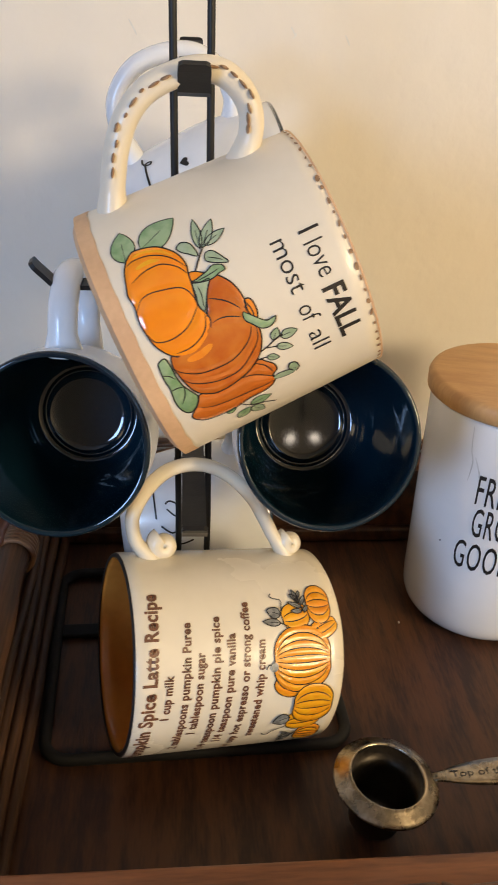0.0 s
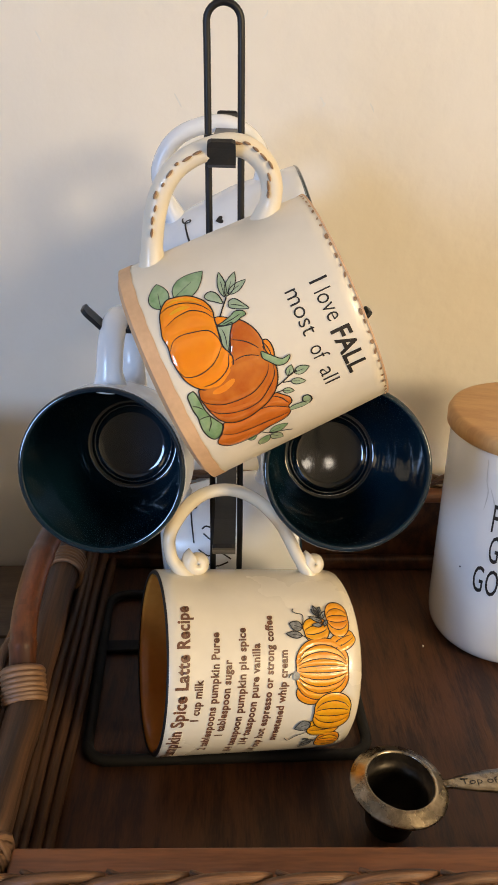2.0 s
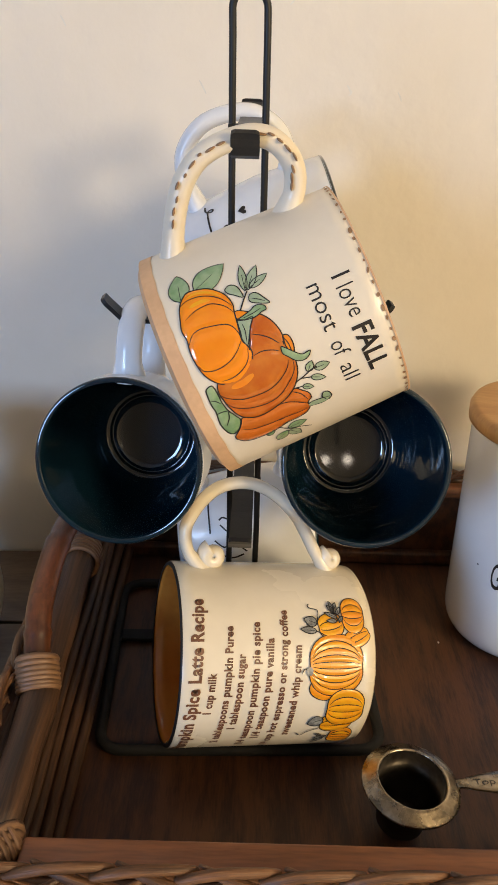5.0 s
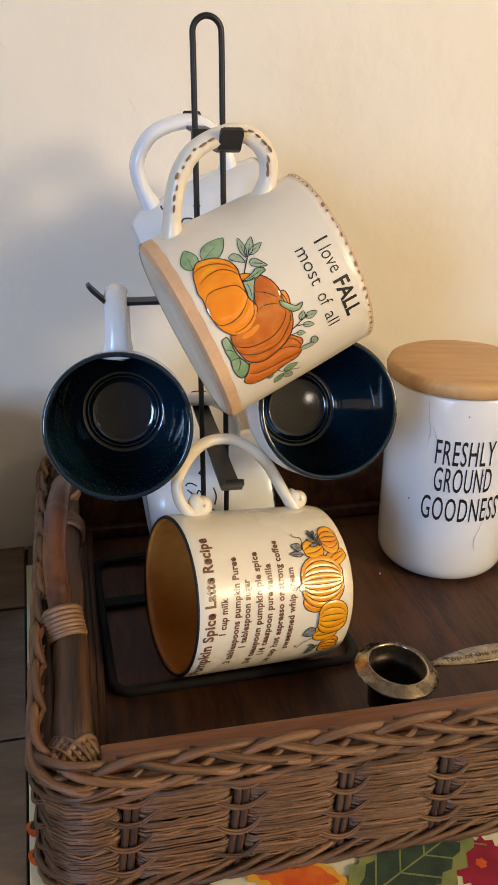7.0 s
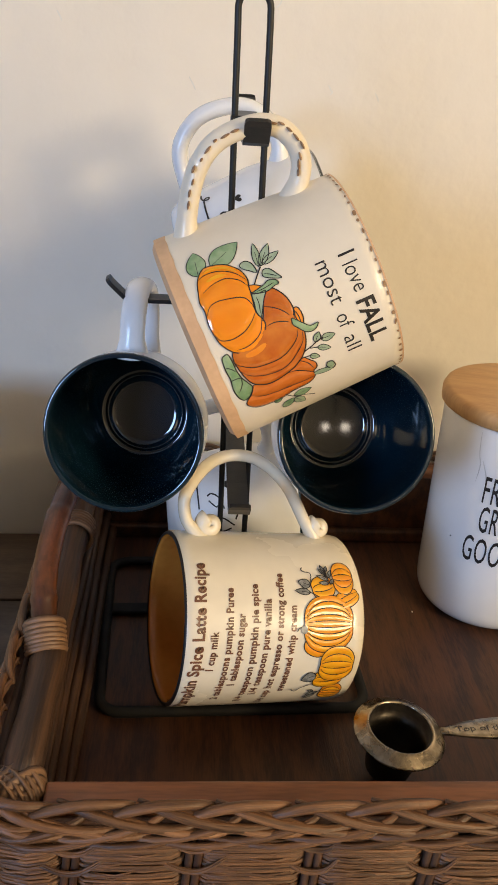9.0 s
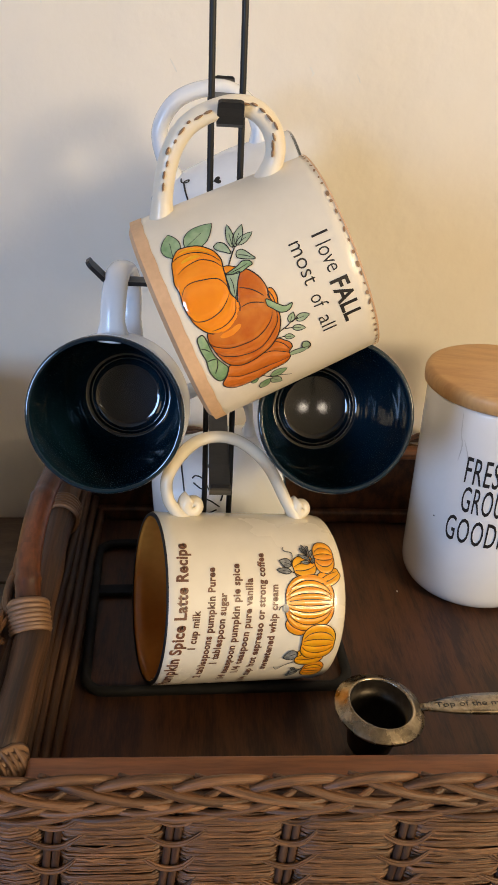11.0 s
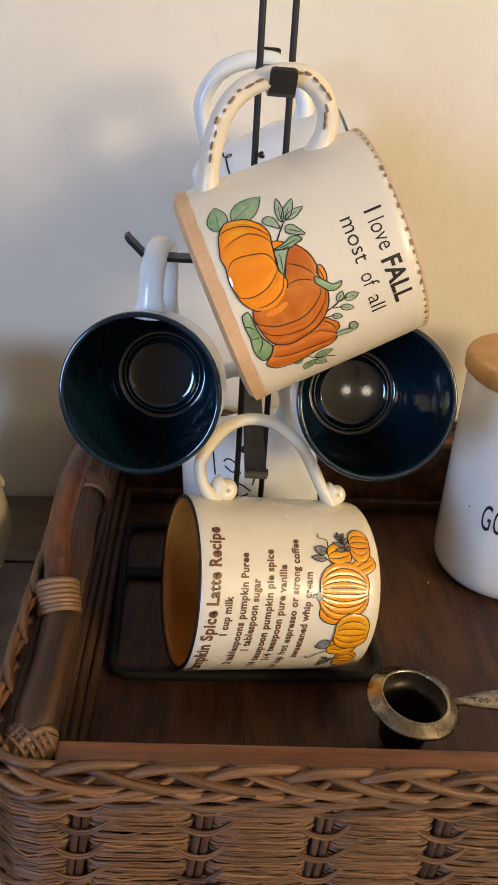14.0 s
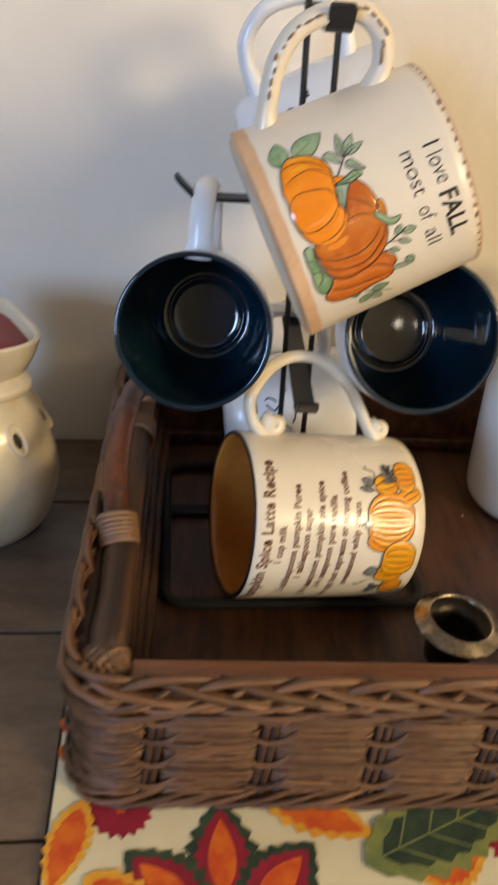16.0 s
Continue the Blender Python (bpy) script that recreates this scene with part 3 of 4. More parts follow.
part("wire_post", tube(bmesh.new(), pts + arch + right, 0.0017, 10, up=(0, 1, 0)), "black", tree, "black looped double wire post")
for y, w in ((0.020, 0.005),):
    part("cross_bar", box(bmesh.new(), (-0.0775, y - w, 0.0015), (0.0775, y + w, 0.0045), 0.0008), "base_black", tree, smooth=False)
ring = []
for cx, cy, a0 in ((0.0655, 0.0620, 0), (-0.0655, 0.0620, 90), (-0.0655, -0.0650, 180), (0.0655, -0.0650, 270)):
    ring += [(cx + 0.013 * math.cos(radians(a0 + 15 * i)), cy + 0.013 * math.sin(radians(a0 + 15 * i)), 0.0045) for i in range(7)]
part("base_rim", tube(bmesh.new(), ring, 0.0032, 8, closed=True, up=(0, 0, 1)), "base_black", tree)


def hook(z, turn, length=0.067, tip=1.0):
    """A flat strap arm with an upturned tip."""
    w = 0.0057
    bm = bmesh.new()
    line = [(0.0, 0), (length * 0.5, -0.0012), (length - 0.004, -0.001), (length, 0.0005), (length + 0.0035, 0.004), (length + 0.0072, 0.0095 * tip), (length + 0.0084, 0.0116 * tip), (length + 0.0088, 0.0124 * tip)]
    m = Matrix.Translation((lean(z), 0, z)) @ Matrix.Rotation(radians(turn), 4, "Z")
    t = 0.0011
    rows = []
    for i, (x, h) in enumerate(line):
        a, b = line[max(0, i - 1)], line[min(len(line) - 1, i + 1)]
        d = Vector((b[0] - a[0], 0, b[1] - a[1])).normalized()
        nrm = Vector((-d.z, 0, d.x))
        ww = w * (0.70 if i == len(line) - 1 else 0.94 if i == len(line) - 2 else 1.0)
        c = Vector((x, 0, h))
        rows.append([bm.verts.new(m @ (c + nrm * e + Vector((0, f, 0)))) for e, f in ((t, -ww), (t, ww), (-t, ww), (-t, -ww))])
    for a, b in zip(rows, rows[1:]):
        for j in range(4):
            bm.faces.new((a[j], a[(j + 1) % 4], b[(j + 1) % 4], b[j]))
    bm.faces.new(rows[0])
    bm.faces.new(rows[-1][::-1])
    part("hook", bm, "black", tree, smooth=False)
    bm = bmesh.new()
    box(bm, (-0.0098, -0.0026, z - 0.0022), (0.0098, 0.0026, z + 0.0016), 0.0006, Matrix.Translation((lean(z), 0, 0)))
    part("clamp", bm, "black", tree, smooth=False)


for z, turn in ((0.3155, -93), (0.3190, 87), (0.2265, 180), (0.2265, 0), (0.1300, -93), (0.1310, 87)):
    hook(z, turn, 0.064 if turn == 180 else 0.066, 0.8 if turn in (0, 180) else 0.55 if turn > 0 else 0.78)

# ---- mugs ----
def mug_body(m, length, radius, wall, inside, mug, floor_at=0.006, sides=72, edge=0.3, bead=False):
    """Outer skin and lining of a mug: radius is a function of the height."""
    n = 14
    outer = [(radius(0) * 0.80, 0.0012), (radius(0) * 0.84, 0.0)] + [(radius(0) - 0.0035, 0.0002), (radius(0) - 0.0008, 0.0022)]
    outer += [(radius(length * i / n), length * i / n) for i in range(1, n + 1)]
    top = radius(length)
    outer[-1] = (top, length - 0.0010)
    outer += [(top - wall * edge, length - (0.0006 if edge < 0.2 else 0))]
    bm = lathe(bmesh.new(), outer, sides, close_start=True, close_end=False)
    part("body", bm, m, mug)
    inner = [(top - wall * edge, length - (0.0006 if edge < 0.2 else 0)), (top - wall * 0.4, length), (top - wall * 0.8, length - 0.0004), (top - wall, length - 0.002)]
    inner += [(radius(length * i / n) - wall, length * i / n) for i in range(n - 1, 1, -1) if length * i / n > floor_at + 0.012]
    low = radius(floor_at + 0.012) - wall
    inner += [(low - 0.0004, floor_at + 0.0105), (low - 0.0022, floor_at + 0.0062), (low - 0.0052, floor_at + 0.0032), (low - 0.0090, floor_at + 0.0014)]
    if bead:
        inner[-4:] = [(low - 0.0006, floor_at + 0.0105), (low - 0.0030, floor_at + 0.0055), (low - 0.0062, floor_at + 0.0026), (low - 0.0088, floor_at + 0.0014)]
        inner += [(low - 0.0094 - 0.0012 * (1 - math.cos(a)), floor_at + 0.0012 + 0.0013 * math.sin(a)) for a in (math.pi * i / 8 for i in range(1, 8))]
    inner += [((low - 0.0125) * k, floor_at + 0.0009 * k * k) for k in (1.0, 0.8, 0.55, 0.3, 0.08)]
    part("lining", lathe(bmesh.new(), inner, sides, close_start=False, close_end=True), inside, mug)


def strap(mug, pts, side, mat, width, thick, name="handle"):
    """A handle through (distance from the axis, height) places, on the side where x has that sign."""
    line = [Vector((side * p.x, 0, p.y)) for p in smooth_line([(a, b, 0) for a, b in pts], 8)]
    k = len(line)
    flare = lambda t: 1 + 0.45 * max(0, 1 - t * 9) + 0.45 * max(0, 1 - (1 - t) * 9)
    line.append(part(name, tube(bmesh.new(), line, lambda t: thick * flare(t), 14, flat=width / thick, up=(0, 1, 0)), mat, mug))
    return line


def pumpkin(mug, bend, cx, cy, w, h, ribs, mats, line=0.55, lift=0.0004, turn=0.0, name="painted_pumpkin"):
    """A round body with raised ribs that run from pole to pole, and dark lines in the furrows."""
    t = radians(turn)
    place = lambda x, y: (cx + x * math.cos(t) - y * math.sin(t), cy + x * math.sin(t) + y * math.cos(t))

    def raised(u, v, up):
        x = (u - cx) * math.cos(t) + (v - cy) * math.sin(t)
        y = -(u - cx) * math.sin(t) + (v - cy) * math.cos(t)
        wide = math.sqrt(max(0.05, 1 - min(1.0, abs(2 * y / h)) ** 2.2))
        m = max(-1.0, min(1.0, 2 * x / w / wide))
        return bend(u, v, up + 0.00045 * abs(math.cos(math.pi * m * ribs / 2)) * wide)

    edge = []
    for i in range(40):
        a = 2 * math.pi * i / 40
        x, y = math.cos(a), math.sin(a)
        k = (abs(x) ** 2.3 + abs(y) ** 2.3) ** (-1 / 2.3)
        edge.append(place(0.5 * w * x * k, 0.5 * h * y * k * (1 - 0.06 * math.exp(-(x / 0.25) ** 2))))
    body = artwork(name, [edge], raised, lift, mats[0], mug, step=1.3)
    for j in range(1, ribs, 2):
        for sgn in (1, -1):
            if (j + (0 if sgn > 0 else 2)) % 4 == 1 and len(set(mats)) > 1:
                f0, f1 = sgn * (j / ribs), sgn * (min(ribs, j + 2) / ribs)
                lens = [place(0.5 * w * f0 * 0.98 * math.sqrt(1 - q * q), 0.47 * h * q) for q in (i / 8 for i in range(-7, 8))]
                lens += [place(0.5 * w * f1 * 0.94 * math.sqrt(1 - q * q), 0.47 * h * q) for q in (i / 8 for i in range(7, -8, -1))]
                artwork("rib", [lens], raised, lift + 0.00004, mats[-1], body, step=1.3)
    high = lambda u, v, up: raised(u, v, up)
    artwork("outline", band(edge, line, 1, closed=True), high, lift + 0.00012, "ink", body)
    for j in range(-ribs + 2, ribs, 2):
        f = j / ribs
        pts = [place(0.5 * w * f * math.sqrt(1 - q * q), 0.46 * h * q) for q in (-0.93, -0.7, -0.35, 0.0, 0.35, 0.7, 0.93)]
        artwork("outline", band(pts, line, 4, taper=True), high, lift + 0.00014, "ink", body)


def painted_leaf(mug, bend, base, tip, width, mat="leaf", lift=0.0005, line=0.4, curve=0.0):
    shape = leaf_outline(base, tip, width, bend=curve)
    body = artwork("painted_leaf", [shape], bend, lift, mat, mug)
    veins = band([base, ((base[0] * 0.4 + tip[0] * 0.6), (base[1] * 0.4 + tip[1] * 0.6))], line * 0.7, 2)
    artwork("outline", band(shape, line, 1, closed=True) + veins, bend, lift + 0.00005, "ink", body)


def strokes(mug, bend, lines, width, mat="ink", lift=0.00045, name="outline"):
    artwork(name, [q for l in lines for q in band(l, width)], bend, lift, mat, mug)


# cream pumpkin mug on the upper front hook
def fall_mug():
    base, rim = (-0.0376, -0.0351, 0.2397), (0.0413, -0.0298, 0.2760)
    m = axes(base, rim, (0.42, 0.04, -0.9))
    L = 0.0871
    rad = lambda z: 0.0502 - 0.0033 * z / L + 0.0003 * math.sin(math.pi * z / L)
    mug = thing("pumpkin_mug", m, "cream ceramic mug with painted orange pumpkins hanging on a hook", "mug")
    mug_body("cream", L, rad, 0.0042, "cream", mug)
    bend = round_bend(rad)
    # bare clay band at the foot
    n = 90
    around = lambda i: 1000 * rad(0) * 2 * math.pi * i / n - 152
    pieces = [[(around(i), 1.9), (around(i + 1), 1.9), (around(i + 1), 7.4 + 0.2 * math.sin(1.7 * (i + 1))), (around(i), 7.4 + 0.2 * math.sin(1.7 * i))] for i in range(n)]
    artwork("foot_band", pieces, bend, 0.00025, "peach", mug, "bare peach clay band", step=9)
    part("foot_bevel", lathe(bmesh.new(), [(rad(0) - 0.0033, -0.0001), (rad(0) - 0.0005, 0.0021)], 72, False, False), "peach", mug)
    h = strap(mug, [(0.0440, 0.0150), (0.0502, 0.0176), (0.0586, 0.0220), (0.0668, 0.0273), (0.0740, 0.0338), (0.0790, 0.0417), (0.0808, 0.0503), (0.0804, 0.0594), (0.0785, 0.0664), (0.0743, 0.0722), (0.0672, 0.0758), (0.0595, 0.0762), (0.0527, 0.0736), (0.0470, 0.0690), (0.0430, 0.0655)], -1, "cream", 0.0056, 0.0046)
    # brown brush dashes along the handle and the lip
    r2 = random.Random(2)
    grip = h.pop()
    k = len(h)
    for i in range(10, k - 16, 4):
        if r2.random() < 0.92 and not 0.46 < i / k < 0.56:
            a, b = h[i], h[i + 1]
            d = (b - a).normalized()
            nrm = Vector((d.z, 0, -d.x))
            if nrm.x > 0:
                nrm = -nrm
            out = nrm * (0.0016 + r2.uniform(-0.0010, 0.0008)) + Vector((0, -0.0052, 0))
            bm = bmesh.new()
            bmesh.ops.create_icosphere(bm, subdivisions=2, radius=1, matrix=Matrix.Translation(a + out) @ d.to_track_quat("Z", "Y").to_matrix().to_4x4() @ Matrix.Diagonal((r2.uniform(0.0011, 0.0024), 0.0006, r2.uniform(0.0010, 0.0024), 1)))
            part("brush_dash", bm, "dash", grip)
    dashes = []
    for i in range(60):
        u = -142 + i * 4.75 + r2.uniform(-0.8, 0.8)
        dashes.append(ellipse(u, L * 1000 - 1.6, r2.uniform(0.6, 1.5), r2.uniform(0.35, 0.9), r2.uniform(-25, 25), 10))
    artwork("lip_dashes", dashes, bend, 0.0003, "dash", mug, "brown brushed dashes along the lip")
    strokes(mug, bend, [[(-142 + 4 * i, L * 1000 - 0.5) for i in range(72)]], 0.8, "peach", 0.0003, "lip_line")

    # glazed shapes that swell between the dark lines drawn on them
    def painted(name, outline, mat, lines=(), lift=0.0002, width=0.46, rise=0.00045, lights=()):
        shape = [(p.x, p.y) for p in smooth_line([(*p, 0) for p in outline], 3, True)]
        furrows = [[(p.x, p.y) for p in smooth_line([(*p, 0) for p in l], 3)] for l in lines]
        body = puffed(name, shape, furrows, bend, lift, rise, mat, mug)
        artwork("outline", band(outline, width, 4, closed=True), bend, lift + 0.00022, "ink", body)
        for l in lines:
            artwork("outline", band(l, width * 0.9, 5, taper=True), bend, lift + 0.00024, "ink", body)
        for l, w, mt in lights:
            shade = band(l, w, 5, taper=True)
            artwork("shading", shade, bend, lift + rise + 0.00004, mt, body)

    painted("painted_gourd", [(10.2, 18.8), (12.4, 17.3), (15.0, 15.6), (17.7, 12.9), (20.2, 13.0), (23.4, 16.2), (24.6, 21.4), (24.6, 27.7), (23.0, 34.1), (22.6, 39.6), (21.6, 43.1), (19.0, 45.3), (16.6, 45.0), (14.8, 47.0), (12.1, 46.9), (9.8, 45.0), (7.4, 42.2), (9.9, 38.0), (11.5, 33.8), (12.7, 28.6), (12.4, 23.4)], "rust_light",
            ([(15.1, 15.9), (17.9, 20.4), (19.0, 26.9), (19.2, 33.5), (19.7, 40.2), (19.4, 44.6)], [(11.5, 33.8), (12.3, 38.1), (15.2, 42.7), (17.4, 45.1)], [(8.1, 40.7), (11.0, 43.8), (15.1, 45.6)]), 0.00010)
    painted("painted_pumpkin", [(-14.4, 46.0), (-14.2, 47.8), (-11.9, 48.6), (-8.6, 48.4), (-5.0, 46.5), (-8.2, 44.5), (-11.1, 45.0)], "deep", ([(-13.5, 46.2), (-10.5, 47.0), (-6.5, 46.8)],), 0.00012, rise=0.0004)
    painted("painted_pumpkin", [(-7.7, 15.7), (-3.9, 14.6), (-1.0, 15.0), (3.5, 15.9), (9.1, 18.4), (12.4, 23.4), (12.7, 28.6), (11.5, 33.8), (9.9, 38.0), (6.6, 42.5), (2.2, 45.5), (-2.6, 46.9), (-6.7, 46.6), (-10.8, 45.6), (-14.7, 46.1), (-18.7, 45.5), (-22.5, 43.8), (-25.9, 40.8), (-25.7, 38.2), (-22.9, 35.9), (-16.4, 33.2), (-12.9, 31.0), (-9.9, 28.4), (-7.2, 23.7), (-7.7, 19.5)], "rust",
            ([(-19.9, 35.2), (-17.9, 38.7), (-15.4, 41.5), (-12.4, 43.7)], [(-12.0, 32.9), (-12.3, 36.4), (-11.3, 39.9), (-9.8, 42.6)], [(-5.6, 44.6), (-2.5, 43.0), (0.7, 39.2), (3.0, 33.9), (3.2, 27.8), (2.2, 21.6), (-1.0, 16.3), (-3.5, 14.6)], [(-5.6, 46.2), (-0.3, 45.0), (4.2, 40.6), (7.6, 35.5), (8.5, 30.0), (7.4, 23.7), (4.6, 18.1), (0.9, 15.3)]), 0.00020,
            lights=(([(-5.6, 30.0), (-4.0, 25.0), (-4.0, 20.0)], 2.6, "deep"), ([(-1.0, 44.0), (6.0, 36.0), (6.0, 26.0), (3.0, 18.5)], 1.4, "rust_light")))
    painted("painted_pumpkin", [(-41.2, 13.5), (-45.4, 17.1), (-45.6, 20.7), (-43.8, 26.1), (-40.4, 30.0), (-37.3, 32.1), (-33.4, 33.1), (-30.1, 32.5), (-25.4, 31.9), (-19.4, 31.1), (-16.4, 32.2), (-13.3, 32.9), (-9.3, 30.8), (-6.6, 27.6), (-5.2, 23.7), (-5.7, 19.5), (-7.9, 15.8), (-11.2, 13.2), (-14.9, 11.7), (-21.6, 10.8), (-27.7, 11.5), (-31.5, 10.9), (-35.1, 11.7)], "orange",
            ([(-41.2, 13.5), (-42.4, 17.0), (-42.1, 21.6), (-40.2, 26.1), (-37.0, 29.9), (-32.8, 32.7)], [(-35.1, 13.8), (-36.9, 18.3), (-37.4, 22.9), (-36.8, 26.0), (-33.9, 30.0), (-30.4, 32.2)], [(-25.5, 11.6), (-28.6, 14.2), (-29.5, 17.9), (-28.7, 22.7), (-27.4, 27.3), (-25.6, 29.6), (-22.5, 30.9), (-19.5, 30.9)],
             [(-19.3, 30.8), (-16.3, 27.8), (-14.0, 24.2), (-12.9, 19.9), (-13.0, 16.1), (-14.4, 12.8), (-17.5, 11.6)], [(-15.8, 32.0), (-11.4, 30.1), (-8.7, 26.4), (-7.5, 22.0), (-7.8, 17.8)]), 0.00036, rise=0.00055,
            lights=(([(-43.5, 17.5), (-43.6, 21.5), (-41.6, 26.3), (-38.0, 30.2)], 1.1, "gold"), ([(-39.0, 17.0), (-39.5, 21.5), (-38.5, 25.5)], 1.6, "gold")))
    painted("painted_stem", [(-26.7, 32.4), (-22.2, 31.8), (-19.4, 31.3), (-16.6, 32.3), (-19.7, 34.4), (-22.8, 36.2), (-25.7, 38.2), (-25.8, 35.1)], "leaf_pale", ([(-25.0, 33.5), (-22.0, 33.6), (-18.0, 32.6)],), 0.00055, 0.38, 0.0003)
    painted("painted_pumpkin", [(-30.1, 32.5), (-29.8, 34.8), (-27.6, 37.9), (-27.3, 35.2), (-27.1, 32.6)], "orange", (), 0.00030, 0.38, 0.0003)
    painted("painted_leaf", [(-26.3, 44.3), (-28.1, 43.8), (-29.2, 40.9), (-28.2, 38.4), (-27.4, 35.0), (-26.8, 32.2), (-25.6, 35.5), (-25.2, 39.2), (-26.0, 42.2)], "leaf", ([(-27.4, 42.6), (-26.8, 38.5), (-26.6, 34.5)],), 0.00060, 0.38, 0.0003)
    painted("painted_stem", [(-11.0, 43.9), (-9.5, 45.6), (-6.9, 48.0), (-5.0, 50.4), (-5.2, 53.6), (-3.4, 52.4), (-2.6, 50.0), (-3.5, 47.3), (-6.1, 45.1), (-8.4, 43.4)], "leaf", (), 0.00060, 0.38, 0.0005)
    painted("painted_leaf", [(-8.0, 12.7), (-7.1, 10.5), (-4.5, 10.0), (-0.4, 9.9), (3.0, 10.3), (8.2, 9.7), (13.0, 10.4), (16.0, 12.4), (14.8, 15.4), (10.9, 17.7), (8.2, 16.8), (4.1, 14.9), (0.0, 14.1), (-4.0, 14.0), (-7.1, 13.6)], "leaf", ([(4.0, 9.9), (3.9, 12.6), (4.5, 15.0)], [(10.9, 11.6), (7.6, 14.0), (4.4, 14.8)], [(-2.5, 10.2), (-1.5, 12.0), (0.5, 13.6)]), 0.00012, 0.45, 0.0004)
    painted("painted_leaf", [(-40.1, 32.2), (-41.2, 34.6), (-39.1, 37.2), (-34.3, 37.9), (-36.5, 34.9), (-38.1, 33.0)], "leaf_pale", (), 0.0002, 0.38, 0.0003)
    painted("painted_leaf", [(-34.0, 40.3), (-33.9, 42.9), (-30.4, 45.3), (-28.0, 46.4), (-29.6, 42.4), (-31.6, 39.6)], "leaf_pale", ([(-32.6, 40.4), (-31.0, 43.0), (-29.4, 45.0)],), 0.0002, 0.38, 0.0003)
    for a, b, w, mt, cv in (((-43.0, 14.7), (-56.2, 16.3), 8.6, "leaf", 0), ((-45.3, 20.9), (-52.0, 35.5), 10.5, "leaf", 0),
                            ((-36.3, 39.5), (-47.9, 41.1), 3.2, "leaf_pale", 0), ((-36.2, 40.2), (-44.8, 47.0), 4.0, "leaf_pale", 0), ((-36.8, 41.3), (-39.4, 49.8), 3.4, "leaf_pale", 0),
                            ((2.9, 49.7), (-0.9, 52.6), 3.2, "leaf_pale", 0), ((2.7, 52.4), (2.9, 58.9), 3.6, "leaf_pale", 0), ((5.5, 49.9), (8.4, 55.4), 2.8, "leaf_pale", 0), ((7.9, 45.5), (10.3, 49.6), 2.6, "leaf_pale", 0),
                            ((21.1, 30.1), (21.5, 36.3), 3.4, "leaf", 0), ((27.0, 33.2), (26.5, 41.9), 5.0, "leaf", 0), ((33.0, 27.3), (28.4, 33.0), 5.0, "leaf", 0), ((28.8, 33.5), (36.0, 37.5), 4.6, "leaf_pale", 0), ((25.6, 24.2), (24.6, 28.2), 3.2, "leaf", 0)):
        painted_leaf(mug, bend, a, b, w, mt, 0.00022, 0.36, cv)
    for l, w in (([(-29.8, 34.8), (-32.7, 37.2), (-36.0, 40.1)], 0.55), ([(5.0, 43.5), (4.0, 47.3), (2.6, 50.9), (2.2, 53.6)], 0.5), ([(4.5, 46.6), (5.5, 49.9)], 0.45), ([(7.4, 42.8), (7.9, 45.5)], 0.45), ([(23.2, 29.9), (27.0, 33.2), (29.7, 38.3), (32.8, 42.7)], 0.5),
                 ([(19.8, 53.2), (18.2, 54.9), (15.5, 54.1), (15.0, 52.1), (16.9, 51.1), (18.9, 52.3)], 0.5)):
        artwork("outline", band(l, w), bend, 0.00036, "ink", mug)
    artwork("outline", band([(18.3, 44.9), (18.4, 47.3), (18.9, 50.7), (18.9, 53.6)], 3.0, taper=True), bend, 0.00028, "ink", mug)
    artwork("painted_stem", band([(18.3, 44.9), (18.4, 47.3), (18.9, 50.7), (18.9, 53.6)], 2.2, taper=True), bend, 0.00034, "leaf_pale", mug)
    artwork("painted_stem", [ellipse(17.0, 53.0, 1.8, 1.8)], bend, 0.00028, "leaf_pale", mug)
    # lettering
    for text, a, b, va, vb, hgt, bold in (("I", -27.1, -26.1, 71.5, 71.5, 11.0, -0.006), ("love", -22.6, -10.0, 71.5, 72.6, 10.4, -0.006), ("FALL", -6.4, 14.7, 71.7, 73.2, 11.2, 0.024),
                                          ("most", -27.6, -8.8, 61.2, 61.5, 10.0, -0.006), ("of", -3.9, 2.2, 61.4, 61.7, 9.8, -0.006), ("all", 6.6, 14.4, 61.8, 62.0, 9.8, -0.006)):
        slope = (vb - va) / (b - a)
        artwork("lettering", lettering(text, a, b, va - slope * a, hgt, slope, bold, 1.0), bend, 0.0002, "ink", mug)


fall_mug()


